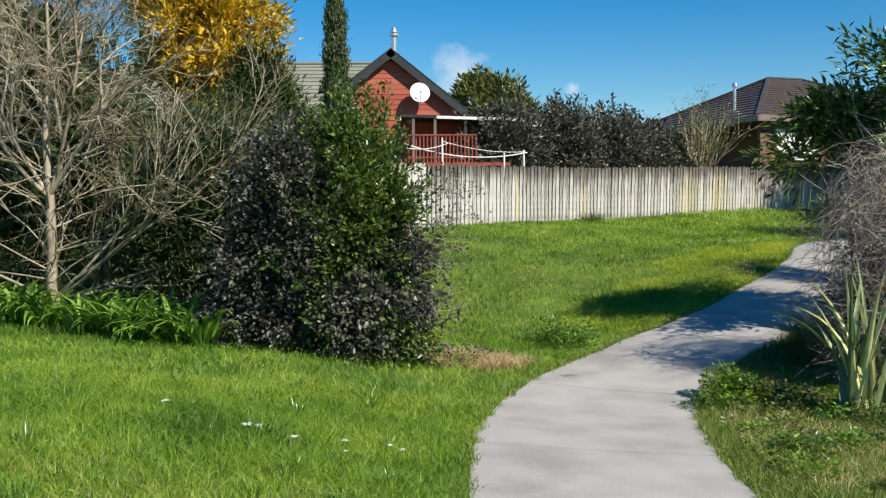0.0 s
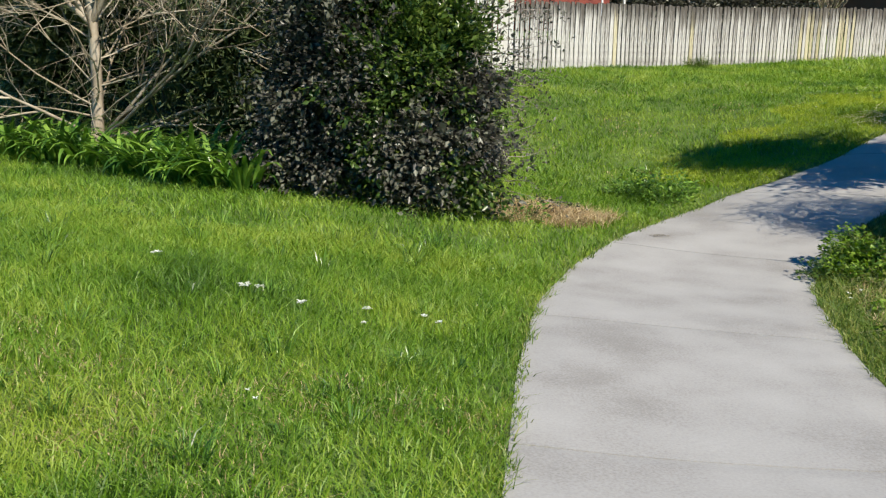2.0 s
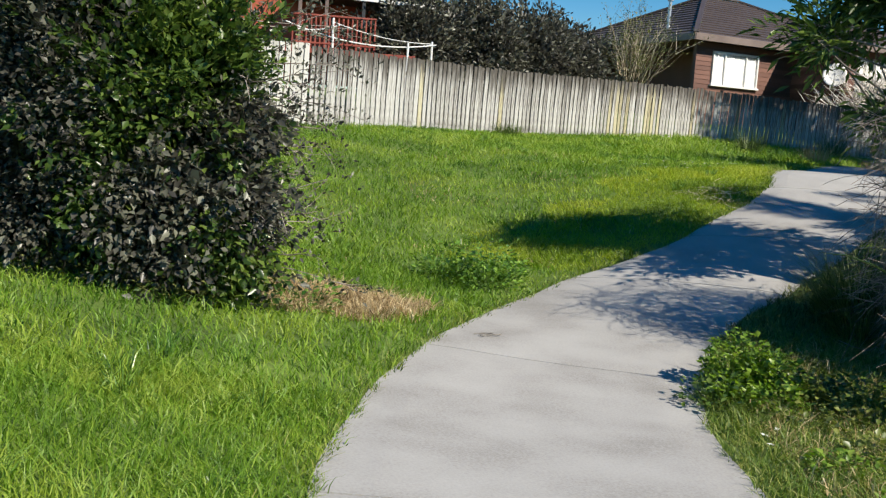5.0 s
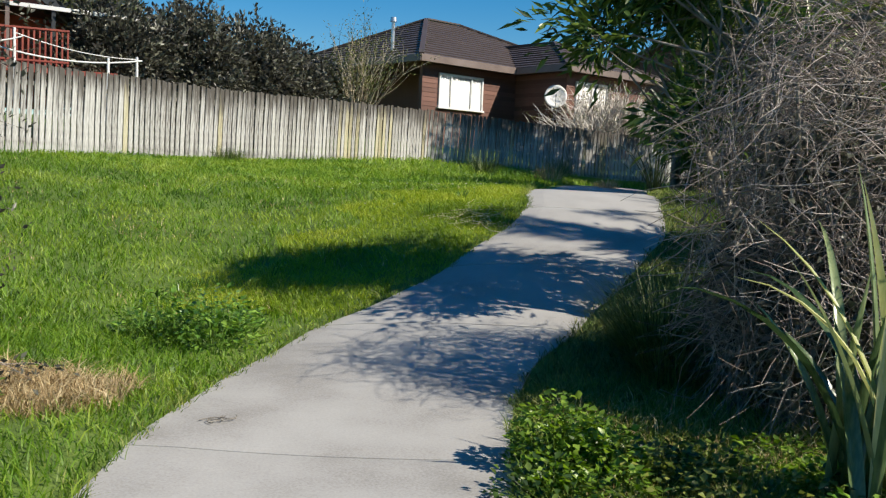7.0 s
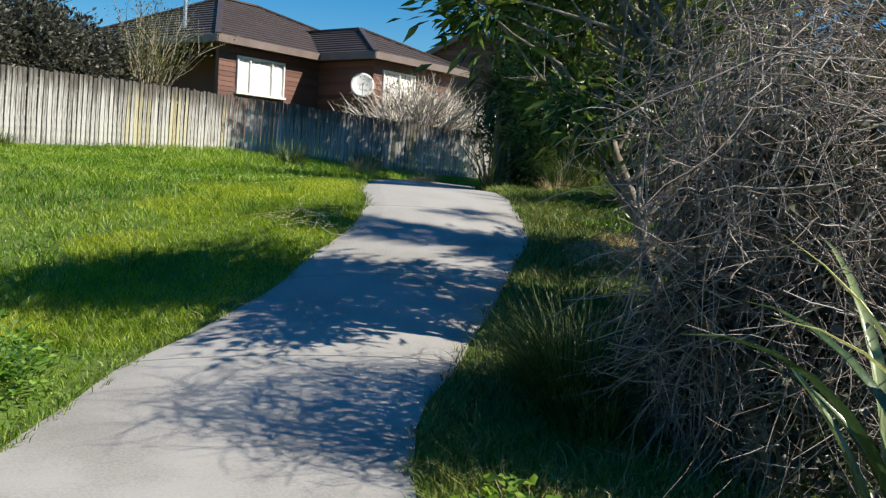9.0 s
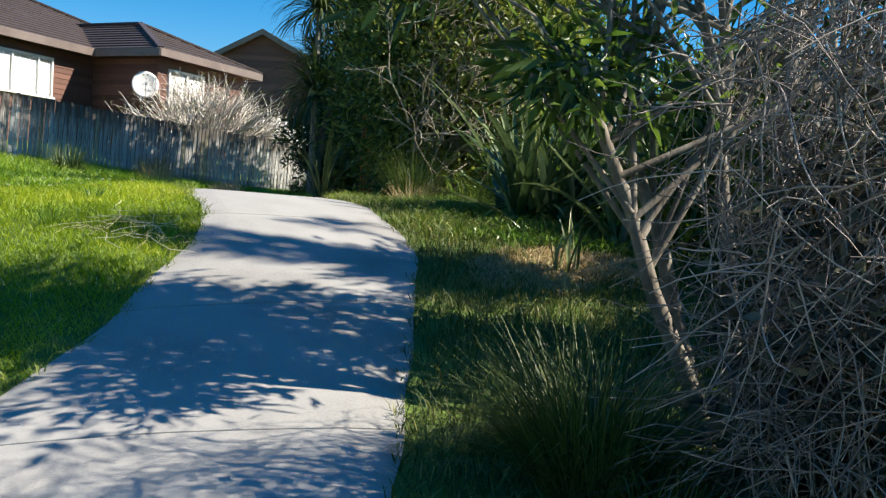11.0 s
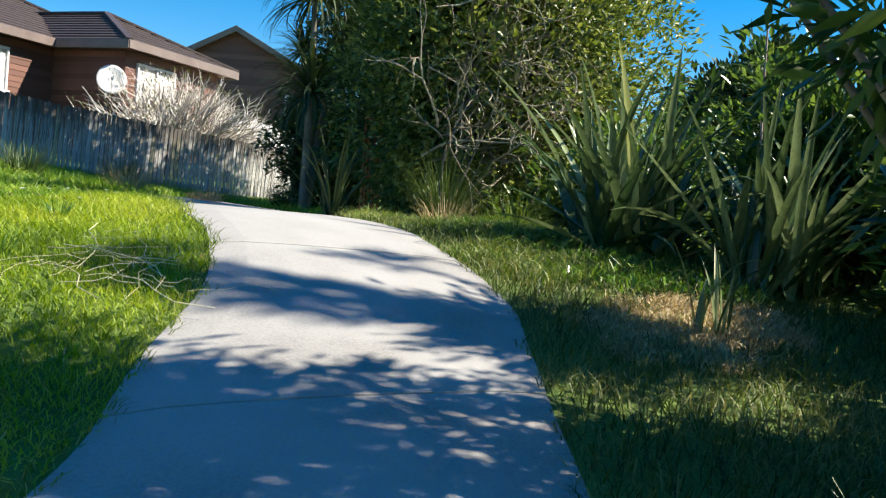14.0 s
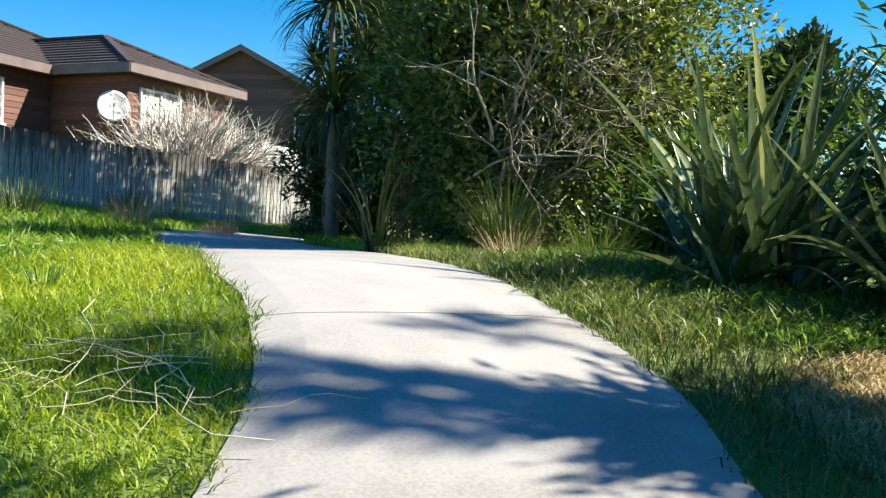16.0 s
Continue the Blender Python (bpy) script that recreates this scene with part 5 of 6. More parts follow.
leafy_tree("broadleaf_tree", g3(7.5, 12.2), "many-stemmed tree with long glossy pointed leaves and lichened trunks", "tree",
           [(g3(7.4, 12.25, -0.1), (6.9, 13.0, 2.5), 0.06), (g3(7.5, 12.2, -0.1), (7.6, 12.5, 3.0), 0.055), (g3(7.65, 12.0, -0.1), (8.1, 12.2, 3.4), 0.07), (g3(7.5, 12.3, -0.1), (7.9, 13.6, 3.4), 0.06)],
           ((8.1, 13.2, 4.55), (0.75, 0.7, 0.7)), (0.19, 0.27), bark=M_BARK, leaf_mat=M_LEAF, tufts=195, per=16, radius=0.15, lumps=14, lump=0.55, inner=0.1, core=0, sprigs=60,
           extra=(((9.35, 11.95, 4.7), (0.85, 0.8, 0.8), 140), ((10.3, 10.9, 4.1), (0.8, 0.8, 0.9), 100), ((9.1, 12.2, 2.4), (1.1, 0.6, 0.9), 80), ((7.05, 13.95, 3.85), (0.62, 0.55, 0.6), 170), ((6.3, 13.8, 3.2), (0.4, 0.4, 0.35), 26), ((7.3, 12.0, 3.3), (0.5, 0.4, 0.3), 12),
                  ((8.6, 11.6, 4.2), (0.8, 0.5, 0.4), 22), ((7.0, 13.05, 2.4), (0.5, 0.4, 0.35), 34), ((8.4, 13.2, 1.9), (0.5, 0.4, 0.6), 28), ((8.75, 12.5, 4.6), (0.6, 0.55, 0.6), 70)))
for x_, y_, z_, rr_, n_ in ((11.9, 13.1, 1.6, (1.2, 1.0, 0.9), 280), (13.6, 15.4, 2.3, (1.3, 1.2, 1.2), 330), (10.9, 11.2, 1.8, (1.5, 1.2, 1.6), 380), (14.6, 18.6, 1.9, (1.1, 1.0, 0.75), 200), (14.5, 11.5, 2.2, (2.2, 2, 2.2), 420), (17.6, 17.3, 2.0, (1.5, 1.5, 0.75), 170)):
    leafy_tree("undergrowth_shrub", g3(x_, y_), "dark leafy shrub in the shade beside the path", "shrub", [(g3(x_, y_, -0.05), (x_, y_, z_), 0.06)], ((x_, y_, z_), rr_), (0.18, 0.32), leaf_mat=M_LEAF,
               tufts=int(n_ * 1.2), per=16, radius=0.18, lumps=12, lump=0.35, inner=0.3, group="shrubs in the shade")


def big_bush():
    at = g3(15.6, 21.6)
    root = leafy_tree("large_bush", at, "large rounded evergreen bush with bare grey twigs on its sunny side", "shrub",
                      [(g3(14.6, 21.2, -0.1), (14.2, 21.0, 4.0), 0.09), (g3(15.2, 21.4, -0.1), (15.5, 21.6, 4.6), 0.12), (g3(15.8, 21.4, -0.1), (16.6, 21.2, 4.2), 0.1)],
                      ((15.7, 21.6, 4.5), (2.5, 2.2, 2.9)), (0.125, 0.45), leaf_mat=M_LEAFBRIGHT, tufts=2000, per=20, radius=0.17, lumps=26, lump=0.32, inner=0.4,
                      extra=(((16.8, 21.2, 4.0), (1.0, 1.0, 2.1), 360), ((16.0, 22.6, 2.6), (1.6, 1.3, 1.7), 320)))
    lines, tips = [], []
    for k in range(50):
        p = np.array([13.7 + rng.uniform(-0.5, 1.7), 20.7 + rng.uniform(-0.5, 0.3), rng.uniform(2.3, 5.4)])
        grow(p, unit(np.array([rng.uniform(-0.7, 0.4), -0.6, rng.uniform(-0.1, 0.8)])), rng.uniform(0.8, 1.5), 0.02, 2, 0.6, 0.0, (2, 4), 0.22, 5, 0.6, 0.3, lines, tips)
    # bare grey stems forking low down at the open side of the bush
    for d, L in (((0.0, 0.1, 1.0), 2.4), ((0.25, 0.0, 1.0), 2.4), ((0.75, -0.1, 0.8), 2.2)):
        grow(np.array([13.3, 20.5, gz(13.3, 20.5) - 0.05]), unit(np.array(d)), L * 0.7, 0.026, 2, 0.5, 0.01, (3, 4), 0.12, 6, 0.6, 0.35, lines, tips)
    twig_part(root, at, lines, M_TWIGFINE, sides=4)


big_bush()


def cabbage_tree(at, trunk_h, heads, n, length, label, droop=(0.5, 1.7)):
    root = empty("cabbage_tree", at, label, "cabbage tree", "cabbage trees by the fence")
    lines = []
    for dx, dy, dz in heads:
        lines.append(([(0, 0, -0.1), (dx * 0.3, dy * 0.3, trunk_h * 0.6), (dx, dy, trunk_h + dz)], [0.11, 0.09, 0.06]))
    v, f = tubes_arrays(lines, 7)
    from_arrays("trunk", v, f, M_BARK, root, smooth=True)
    for dx, dy, dz in heads:
        az = rng.uniform(0, 6.283, n)
        base = np.tile(np.array([[dx, dy, trunk_h + dz]]), (n, 1))
        v, f = ribbon_arrays(base, az, rng.uniform(-0.5, 1.5, n), length * rng.uniform(0.7, 1.1, n), np.full(n, 0.065), rng.uniform(*droop, n), 6, 0.15)
        from_arrays("leaf_head", v, f, M_CYPRESS, root)


cabbage_tree(g3(20.5, 31.6), 4.1, ((0, 0, 0), (1.4, -0.6, 0.35)), 170, 1.1, "cabbage tree with spiky heads of narrow leaves")
cabbage_tree(g3(19.6, 30.2), 1.9, ((0, 0, 0), (0.6, 0.5, 0.9)), 190, 1.5, "young cabbage tree with long drooping dark leaves", (0.9, 2.4))
cabbage_tree(g3(16.2, 26.4), 2.3, ((0, 0, 0), (0.9, 0.2, 0.9), (0.4, 0.5, 2.0)), 200, 1.5, "many-headed cabbage tree with a skirt of drooping dark leaves", (1.0, 2.6))
for x_, y_, z_, rr_, n_ in ((20.9, 28.6, 7.6, (1.8, 1.7, 4.4), 1250), (23.9, 28.3, 7.4, (1.9, 1.8, 4.4), 1100), (26.9, 29.2, 7.2, (1.9, 1.8, 4.2), 1000), (18.4, 24.6, 3.6, (1.6, 1.5, 2.2), 460), (20.4, 30.2, 3.1, (1.0, 1.0, 1.5), 300)):
    leafy_tree("shade_tree", g3(x_, y_), "dark evergreen tree shading the far fence", "tree", [(g3(x_, y_, -0.1), (x_, y_, z_), 0.16)], ((x_, y_, z_), rr_), (0.2, 0.4), leaf_mat=M_CYPRESS,
               tufts=n_, per=16, radius=0.2, lumps=18, lump=0.4, inner=0.3, group="trees near the far fence")
leafy_tree("tall_tree", g3(15.9, 7.6), "tall thin tree with tiers of open foliage shading the path", "tree", [(g3(15.9, 7.6, -0.1), (15.6, 7.9, 10.6), 0.2)],
           ((15.45, 7.98, 10.9), (0.3, 0.3, 0.22)), (0.24, 0.4), leaf_mat=M_LEAF, tufts=17, per=12, radius=0.1, lumps=10, lump=0.5, inner=0.1, core=0, sprigs=0,
           extra=(((16.1, 7.25, 10.9), (0.34, 0.3, 0.22), 16), ((14.8, 8.7, 10.8), (0.22, 0.22, 0.18), 13), ((16.5, 8.6, 11.0), (0.2, 0.1, 0.08), 5), ((14.9, 9.2, 11.0), (0.2, 0.14, 0.1), 6)))
# out of view; added so its crown shades the right side of the path
leafy_tree("unseen_verge_tree", g3(11.7, 12.3), "unseen slim tree with a small high crown, added to shade the path", "tree", [(g3(11.7, 12.3, -0.1), (11.5, 12.15, 4.4), 0.07)],
           ((11.5, 12.1, 4.75), (0.62, 0.62, 0.45)), (0.19, 0.3), leaf_mat=M_LEAF, tufts=150, per=15, radius=0.15, lumps=12, lump=0.45, inner=0.1, core=0, sprigs=20)
leafy_tree("distant_tree", g3(46, 31), "distant dark tree with an open layered crown", "tree", [(g3(46, 31, -0.1), (46.2, 31, 9.6), 0.25)], ((46, 31, 7.5), (2.8, 3.4, 2.0)), (0.4, 0.5), leaf_mat=M_CYPRESS,
           tufts=300, per=22, radius=0.34, lumps=20, lump=0.55, inner=0.25, extra=(((46.4, 29.8, 9.7), (1.0, 1.2, 0.9), 60),))

flax(g3(5.45, 9.2), 30, 1.9, 0.115, "tall flax with stiff grey-green sword leaves, one bent over", 0.08, (1.28, 1.55), spread=0.3)
flax(g3(11.95, 16.95), 96, 2.05, 0.14, "large flax bush with a fan of stiff sunlit sword leaves", 0.03, (0.45, 1.48), spread=0.5)
flax(g3(11.7, 15.4), 64, 1.95, 0.135, "large flax bush with broad dark leaves beside another flax", 0.04, (0.75, 1.52), spread=0.42)
flax(g3(9.75, 15.0), 10, 0.75, 0.05, "small flax with upright pale leaves in the grass", 0.25, (1.2, 1.52), spread=0.12)


def flax_stalk():
    at = g3(12.6, 15.9, 0.0)
    root = empty("flax_flower_stalk", at, "tall thin dry flax flower stalk with side sprays", "flax stalk")
    pts = [np.array([0.02 * k * k * 0.3, 0.03 * k, 0.5 * k]) for k in range(8)]
    lines = [(pts, np.linspace(0.018, 0.008, 8))]
    for k, s in ((5, 1), (5.6, -1), (6.2, 1), (6.7, -1)):
        p = pts[int(k)] + np.array([0, 0, (k % 1) * 0.5])
        q = p + np.array([0.22 * s, -0.18 * s, 0.16])
        lines.append(([p, (p + q) / 2 + np.array([0, 0, -0.02]), q], [0.007, 0.006, 0.005]))
        for j in range(4):
            a = p + (q - p) * (0.45 + 0.16 * j)
            lines.append(([a, a + np.array([0.02 * s, 0.01, 0.09])], [0.012, 0.003]))
    v, f = tubes_arrays(lines, 6)
    from_arrays("stalk", v, f, M_TWIG, root)


flax_stalk()

tussock(g3(6.2, 12.3), 1500, 0.75, 0.009, 2.6, M_SEDGE, "large dark green sedge tussock arching beside the path", 0.3)
tussock(g3(6.0, 11.8), 420, 0.42, 0.008, 2.0, M_SEDGE, "dark green sedge tussock under the tree", 0.25)
tussock(g3(13.1, 20.3), 420, 0.95, 0.012, 1.3, M_SEDGE, "green-brown grass tussock with a rusty base", 0.22)
tussock(g3(12.3, 19.6), 130, 0.38, 0.008, 1.6, M_DRY, "dry rust-brown grass tussock at the bush", 0.25)
tussock(g3(12.9, 19.0), 240, 0.5, 0.009, 1.8, M_VERGE, "yellow-green grass tussock near the bush", 0.25)
strap_clump("upright_tuft", g3(12.2, 21.4), 26, 1.25, 0.05, (0.9, 1.5), (0.4, 1.4), M_CYPRESS, "upright dark strap-leaved plant at the bend", "plant", 0.12)
for x_, y_, h_, mt_ in ((14.2, 29.3, 0.55, M_DRY), (15.6, 28.7, 0.3, M_DRY), (13.2, 31.5, 0.7, M_SEDGE), (17.6, 34.9, 0.8, M_SEDGE), (22.6, 34.6, 0.9, M_SEDGE), (5.6, 29.7, 0.4, M_SEDGE), (23.8, 35.2, 0.9, M_SEDGE)):
    tussock(g3(x_, y_), 260, h_, 0.014, 1.8, mt_, "rust-brown grass tuft by the fence" if mt_ is M_DRY else "rank dark grass clump at the foot of the fence", 0.35, group="grass clumps by the fence")

for x_, y_, r_, h_, n_ in ((4.22, 10.5, 0.3, 0.45, 700), (4.4, 10.25, 0.28, 0.34, 460), (4.02, 10.15, 0.2, 0.2, 340), (4.5, 10.6, 0.25, 0.3, 300), (4.25, 9.85, 0.25, 0.22, 260)):
    weed(g3(x_, y_), r_, h_, n_, M_WEED, "bright yellow-green leafy weed at the path edge", (0.06, 0.8))
for k in range(34):
    x_, y_ = 3.75 + rng.uniform(0, 2.4), 5.6 + rng.uniform(0, 4.6)
    weed(g3(x_, y_), rng.uniform(0.22, 0.42), rng.uniform(0.15, 0.28), 230, (M_WEED, M_LEAFBRIGHT, M_STRAP, M_LEAF)[k % 4], "low leafy ground cover among the verge grass", (0.06, 0.7), "ground_cover", "ground cover on the verge")
for k in range(10):
    x_, y_ = 6.6 + rng.uniform(0, 1.6), 11.4 + rng.uniform(0, 0.9)
    weed(g3(x_, y_), 0.3, 0.3, 150, M_LEAF, "low leafy ground cover under the tree", (0.06, 0.7), "ground_cover", "ground cover on the verge")


def rock(at, r, label):
    bm = bmesh.new()
    bmesh.ops.create_icosphere(bm, subdivisions=3, radius=r)
    for v in bm.verts:
        k = 1 + 0.35 * noise.noise(v.co * (2.2 / r * 0.35)) + 0.12 * noise.noise(v.co * (9 / r * 0.35))
        v.co = Vector((v.co.x * k * 1.2, v.co.y * k, v.co.z * k * 0.7))
    ob = part("rock", bm, M_ROCK)
    ob.location = at
    tagged(ob, label, "rock")


rock(g3(4.55, 10.55, 0.03), 0.13, "pale grey rock half hidden by weeds")


def straw_pile():
    at = g3(6.62, 17.45)
    root = empty("branch_litter", at, "scatter of dead pale branches lying on the lawn", "branch_mass")
    lines = []
    for k in range(34):
        a = rng.uniform(0, 6.283)
        p = np.array([rng.normal(0, 0.2), rng.normal(0, 0.26), 0.0])
        d = np.array([math.cos(a), math.sin(a), 0])
        L = rng.uniform(0.2, 0.6) if k > 7 else rng.uniform(0.7, 1.2)
        pts = []
        for t in np.linspace(-0.5, 0.5, 6):
            q = p + d * L * t + rng.normal(0, 0.012, 3)
            q[2] = gz(at[0] + q[0], at[1] + q[1]) - at[2] + 0.07 + 0.03 * rng.random() + 0.05 * (0.25 - t * t)
            pts.append(q)
            d = unit(d + rng.normal(0, 0.18, 3) * np.array([1, 1, 0]))
        r = rng.uniform(0.0012, 0.0024) if k > 7 else 0.0028
        lines.append((pts, np.linspace(r, r * 0.6, 6)))
    v, f = tubes_arrays(lines, 4)
    from_arrays("litter", v, f, M_STRAW, root)


straw_pile()


def orange_trellis():
    at = (16.95, 25.4, gz(16.95, 25.4))
    root = empty("orange_trellis", at, "small orange-red slatted garden screen glimpsed through the bush", "trellis")
    for k in range(6):
        beam("slat", (-0.22 + k * 0.09, 0.0, 1.95), (-0.22 + k * 0.09, 0.0, 0.0), 0.04, 0.03, M_ORANGE, root)
    for z in (1.9, 1.55):
        beam("cross_bar", (-0.28, -0.03, z), (0.3, -0.03, z), 0.03, 0.05, M_ORANGE, root)


orange_trellis()


def path_twig():
    at = g3(2.4, 11.85, 0.024)
    lines = []
    for k in range(5):
        a = rng.uniform(0, 6.283)
        pts = [np.array([0.03 * k - 0.06 + 0.09 * t * math.cos(a + t), 0.09 * t * math.sin(a + t), 0.004]) for t in np.linspace(-1, 1.2, 7)]
        lines.append((pts, [0.0035] * 7))
    v, f = tubes_arrays(lines, 4)
    ob = from_arrays("dry_twig", v, f, M_RAIL)
    ob.location = at
    tagged(ob, "curled dry twig lying on the concrete path", "twig")


path_twig()


def flower(at, r, label):
    root = empty("white_flower", at, label, "flower", "white flowers in the grass")
    n = 14
    az = rng.uniform(0, 6.283, n)
    ax = np.stack([np.cos(az), np.sin(az), rng.uniform(0, 0.5, n)], 1)
    L = np.full(n, r) * rng.uniform(0.6, 1.2, n)
    v, f = leaf_arrays(np.tile(np.array([[0, 0, 0.08]]), (n, 1)), ax, np.tile(np.array([[0, 0, 1.0]]), (n, 1)), L, L * 0.55)
    from_arrays("bloom", v, f, M_PETAL, root)
    v, f = tubes_arrays([([(0, 0, -0.02), (0.004, 0, 0.04), (0, 0, 0.08)], [0.003, 0.003, 0.003])], 4)
    from_arrays("stem", v, f, M_STRAP, root)


for x_, y_, r_ in ((-1.18, 6.39, 0.06), (-1.1, 6.45, 0.04), (-0.76, 6.3, 0.045), (0.17, 6.66, 0.04), (0.05, 6.75, 0.035), (-0.35, 6.6, 0.04), (-0.3, 6.2, 0.03), (-2.1, 7.1, 0.05), (-0.62, 4.5, 0.02), (-0.55, 4.4, 0.02), (3.8, 9.05, 0.03), (3.95, 9.2, 0.03), (3.75, 8.85, 0.025)):
    flower(g3(x_, y_), r_, "ragged white flower lying in the grass")
for k in range(40):
    x_, y_ = 7.5 + rng.normal(0, 1.6), 21.0 + rng.normal(0, 1.4)
    if abs(float(path_offset(np.array([x_]), np.array([y_]))[0][0])) > 1.4:
        flower(g3(x_, y_), 0.022, "small white daisy in the lawn")


# ---------------------------------------------------------------- grass
def grass_field(name, n, x0, x1, y0, y1, height, width, mat, label, keep, wild=0.35, sink=0.035, over=0.015, rise=0.6):
    x, y = rng.uniform(x0, x1, n), rng.uniform(y0, y1, n)
    off, half = path_offset(x, y)
    ok = (np.abs(off) > half - over + 0.03 * np.sin(x * 9 + y * 7)) & keep(x, y, off)
    x, y, off, half = x[ok], y[ok], off[ok], half[ok]
    m = len(x)
    patch = 0.5 + 0.5 * np.sin(x * 1.7 + 1.3 * np.sin(y * 1.1)) * np.sin(y * 1.9 + 1.1 * np.sin(x * 0.9))
    h = height * rng.uniform(0.45, 1.15, m) * (0.75 + 0.5 * patch)
    h *= rise + (1 - rise) * np.clip((np.abs(off) - half) / 0.25, 0, 1)
    a = rng.uniform(0, 6.283, m)
    lean = np.stack([np.cos(a), np.sin(a), np.zeros(m)], 1) * rng.uniform(0.2, 1.25, m)[:, None]
    v, f = blade_arrays(np.stack([x, y, land(x, y) - sink], 1), h + sink, width * rng.uniform(0.7, 1.3, m), lean, rng.uniform(0.05, wild, m))
    ob = from_arrays(name, v, f, mat)
    return tagged(ob, label, "grass", kind="stuff")


litter = lambda x, y: ((x - 9.8) / 1.05) ** 2 + ((y - 15.1) / 0.6) ** 2 + 0.5 * np.sin(x * 6) * np.sin(y * 7)
near_edge = lambda off, x, y: (off < 0) & (np.abs(off) < path_offset(x, y)[1] + 0.1)
# stretch of lawn that gets the sunlit copy of the grass colour
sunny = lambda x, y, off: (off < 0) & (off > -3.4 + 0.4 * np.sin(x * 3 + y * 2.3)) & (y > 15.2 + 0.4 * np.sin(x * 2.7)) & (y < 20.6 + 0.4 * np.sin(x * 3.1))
thin = lambda d, width: rng.random(len(d)) < np.clip(d / width, 0, 1)
dry = lambda x, y: ((x - 0.95) / 0.85) ** 2 + ((y - 12.5) / 0.55) ** 2 + 0.4 * np.sin(x * 9) * np.sin(y * 8)
grass_field("lawn_grass", 100000, -5.5, 1.2, 2.2, 9.5, 0.13, 0.007, M_GRASS, "lush bright green lawn grass", lambda x, y, off: (off < 0) & thin(x + 5.5, 1.1) & thin(y - 2.2, 0.9))
grass_field("lawn_grass", 60000, -12, 2.6, 8.5, 16.5, 0.15, 0.011, M_GRASS, "lush bright green lawn grass near the shrubs", lambda x, y, off: (off < 0) & (dry(x, y) > 1) & (y < 15.5 + 0.3 * np.abs(x)))
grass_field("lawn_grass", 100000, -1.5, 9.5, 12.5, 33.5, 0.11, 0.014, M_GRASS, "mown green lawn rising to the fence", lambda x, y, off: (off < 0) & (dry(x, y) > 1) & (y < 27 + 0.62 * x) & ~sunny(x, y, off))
grass_field("lawn_grass", 90000, 2.5, 9.2, 14.0, 21.2, 0.085, 0.009, M_SUNLITGRASS, "mown lawn beside the rise, sunlight put into its yellower colour", sunny)
grass_field("lawn_grass", 26000, 8, 24, 22, 35.5, 0.2, 0.02, M_GRASS, "rough grass at the far end of the lawn", lambda x, y, off: (np.abs(off) > 1.2) & (y < 27.5 + 0.58 * x) & (y < 35.3))
grass_field("verge_grass", 62000, 2.9, 6.6, 3.0, 12.0, 0.15, 0.008, M_VERGE, "rank mixed grass on the verge", lambda x, y, off: (off > 0) & (off < 3.6) & thin(6.6 - x, 1.0) & thin(y - 3.0, 1.0))
# this stretch takes the verge colour with shade painted in
grass_field("verge_grass", 85000, 4.5, 13.5, 11.5, 22.0, 0.17, 0.009, M_SHADEGRASS, "long verge grass, shade put into its darker colour", lambda x, y, off: (off > 0) & (off < 4.2) & (litter(x, y) > 0.8), 0.6)
grass_field("verge_grass", 16000, 9.4, 13.5, 16.0, 20.5, 0.2, 0.011, M_VERGE, "fresh green grass on the open verge by the flax", lambda x, y, off: (off > 0) & (off < 3.4) & (np.sin(x * 2.3 + 1) * np.sin(y * 2.9) > -0.25), 0.5)
grass_field("edge_grass", 16000, 0.2, 9.0, 2.0, 21.0, 0.12, 0.007, M_VERGE, "yellowing grass along the concrete edge", lambda x, y, off: (off < 0) & (off > -1.5))
grass_field("dry_grass", 15000, -0.3, 2.4, 11.7, 13.6, 0.2, 0.008, M_DRY, "patch of dry brown grass in the dip", lambda x, y, off: (off < 0) & (dry(x, y) < 1.3), 0.8)
grass_field("dry_grass", 20000, 8.2, 11.8, 13.8, 16.6, 0.12, 0.011, M_DRY, "dry brown litter in the verge grass", lambda x, y, off: (off > 1.2) & (litter(x, y) < 1.1), 0.8)
grass_field("dry_grass", 5000, 3.6, 6.6, 6.0, 11.5, 0.2, 0.007, M_DRY, "dead blades under the tangled bush", lambda x, y, off: (off > 1.5) & (off < 3.2), 0.9)
grass_field("edge_grass", 110000, 0.2, 9.0, 2.0, 21.0, 0.11, 0.008, M_VERGE, "grass hanging over the concrete edge", lambda x, y, off: near_edge(off, x, y), over=0.06, rise=0.9)
grass_field("back_grass", 16000, -4.8, 3.5, -9, 2.4, 0.13, 0.012, M_GRASS, "green grass behind the start of the walk", lambda x, y, off: np.abs(off) > 1.0)


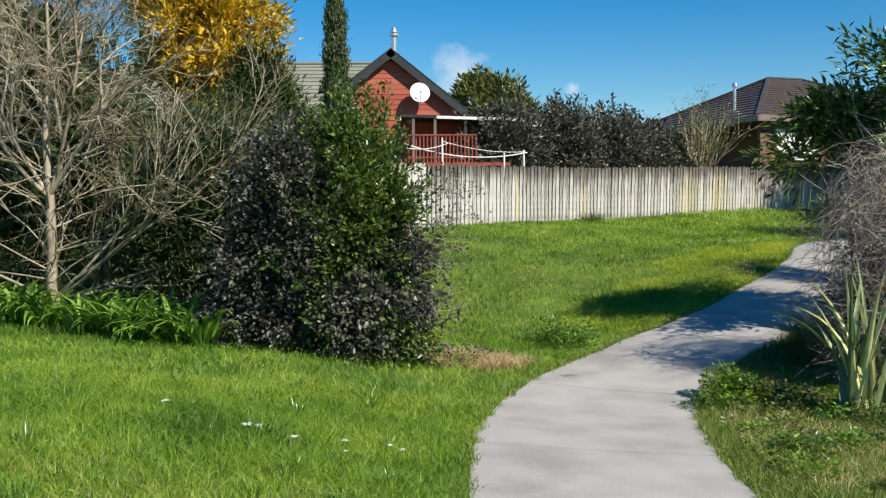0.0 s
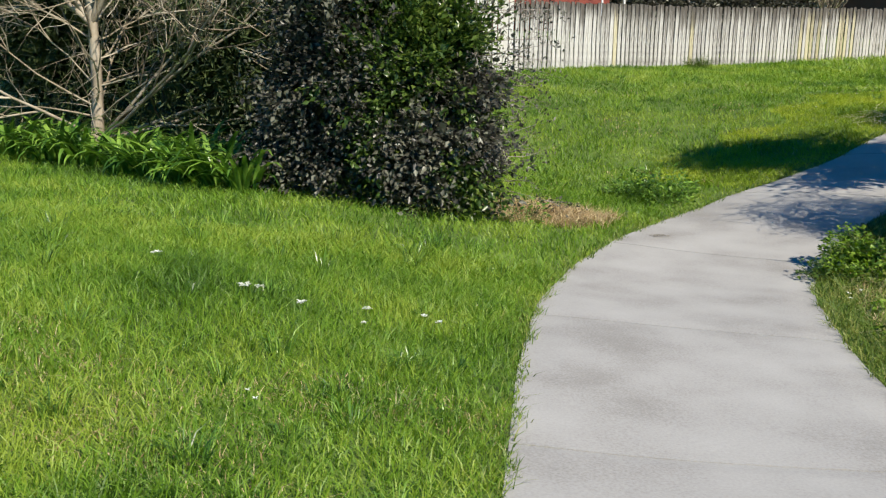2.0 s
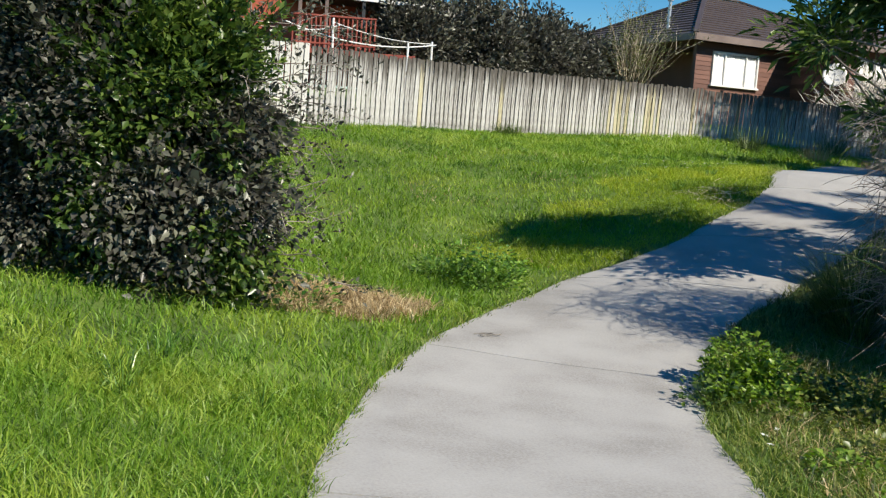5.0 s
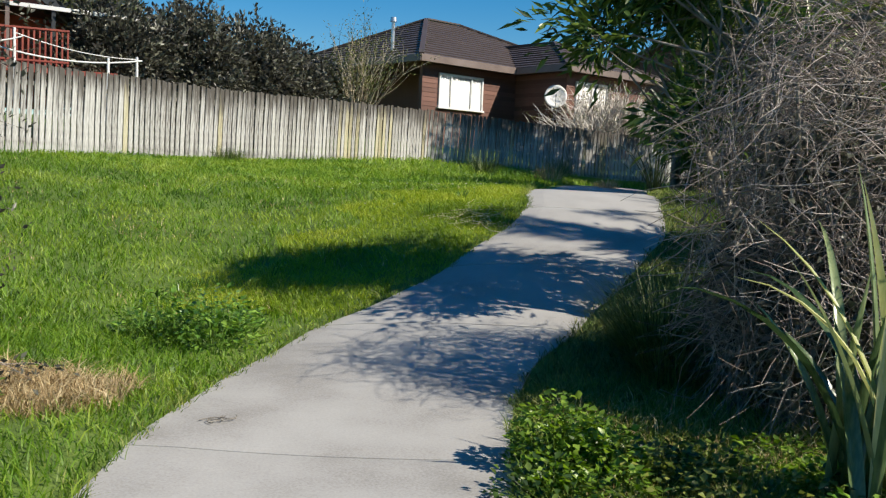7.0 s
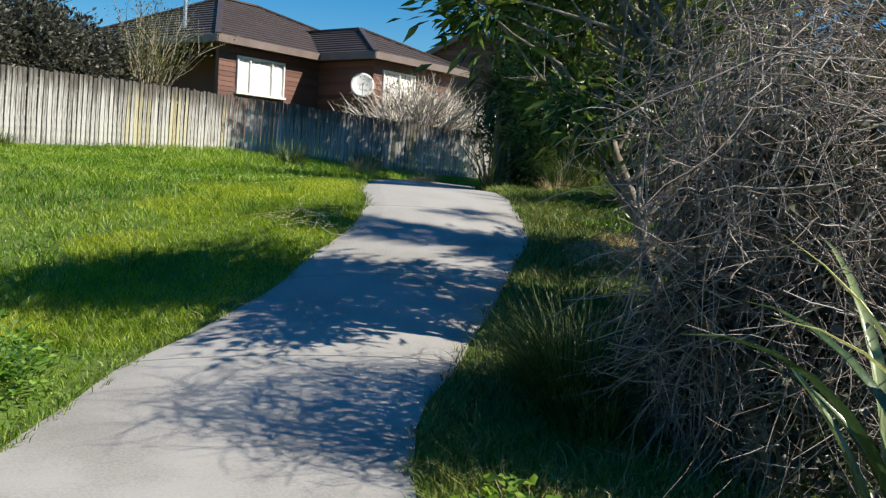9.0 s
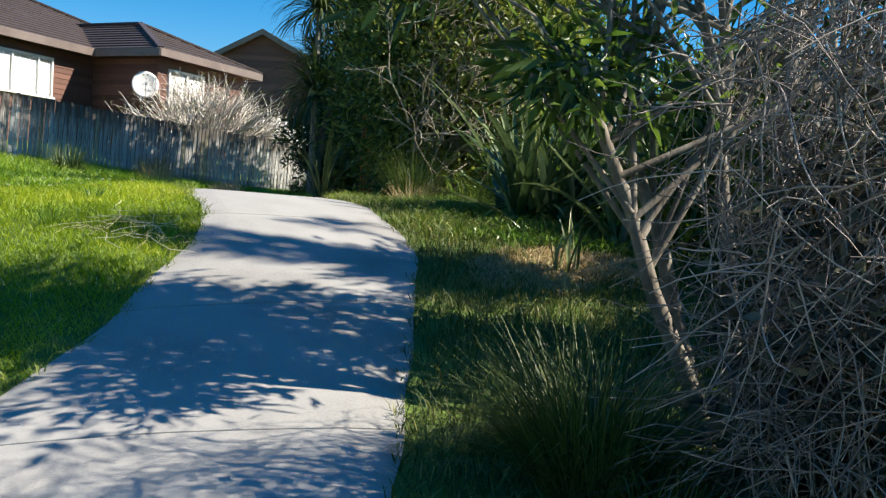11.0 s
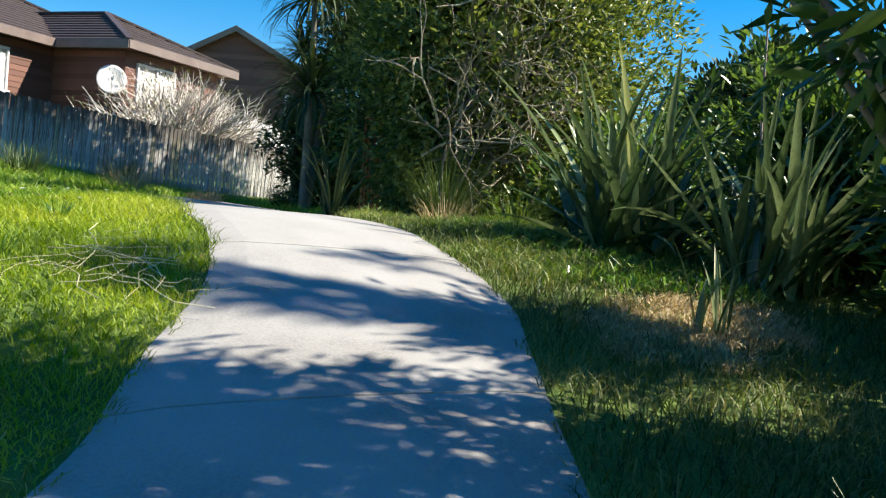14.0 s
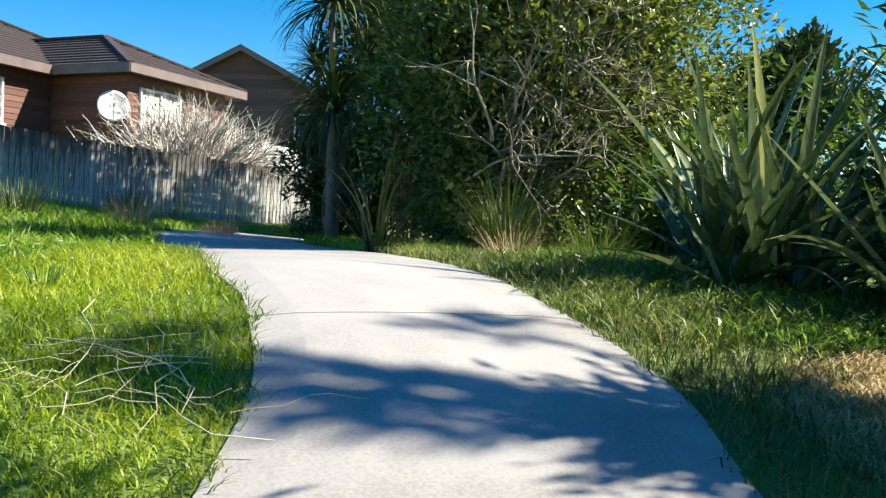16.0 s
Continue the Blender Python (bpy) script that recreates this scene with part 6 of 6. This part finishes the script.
def long_tufts(name, n, x0, x1, y0, y1, height, mat, label):
    """Scattered clumps of longer blades standing out of the lawn."""
    cx, cy = rng.uniform(x0, x1, n), rng.uniform(y0, y1, n)
    off, half = path_offset(cx, cy)
    ok = (off < 0) & (np.abs(off) > half + 0.12)
    cx, cy = cx[ok], cy[ok]
    k = 34
    size = np.repeat(rng.uniform(0.5, 1.2, len(cx)), k)
    m = len(size)
    a, r = rng.uniform(0, 6.283, m), 0.07 * size * np.sqrt(rng.uniform(0, 1, m))
    x, y = np.repeat(cx, k) + np.cos(a) * r, np.repeat(cy, k) + np.sin(a) * r
    lean = np.stack([np.cos(a), np.sin(a), np.zeros(m)], 1) * rng.uniform(0.3, 1.1, m)[:, None]
    v, f = blade_arrays(np.stack([x, y, land(x, y) - 0.02], 1), height * size * rng.uniform(0.6, 1.2, m), np.full(m, 0.008), lean, rng.uniform(0.1, 0.6, m))
    return tagged(from_arrays(name, v, f, mat), label, "grass", kind="stuff")


long_tufts("grass_tufts", 130, -5.5, 0.8, 2.4, 10.5, 0.24, M_STRAP, "tufts of longer dark green grass in the lawn")
long_tufts("grass_tufts", 90, -1, 8, 13.5, 27, 0.22, M_STRAP, "tufts of longer grass on the rising lawn")
grass_field("dry_blades", 5200, -3.0, 0.9, 2.3, 5.2, 0.09, 0.006, M_DRY, "scattered dry blades in the near lawn", lambda x, y, off: (off < 0) & (np.sin(x * 2.1 + 1) * np.sin(y * 2.7) > -0.2), 0.7)
grass_field("dry_blades", 5200, -1.0, 8.0, 13.5, 26, 0.10, 0.01, M_DRY, "scattered dry blades on the rising lawn", lambda x, y, off: (off < 0) & (np.sin(x * 1.3 + 1) * np.sin(y * 1.7 + x) > 0.35), 0.7)
grass_field("weed_patch", 12000, 9.5, 13.2, 15.2, 19.5, 0.2, 0.02, M_STRAP, "broad-leaved green weeds between the path and the flax", lambda x, y, off: (off > 1.7) & (off < 3.4) & (np.sin(x * 3.1 + y) * np.sin(y * 2.7) > -0.1) & (litter(x, y) > 0.9), 0.9)
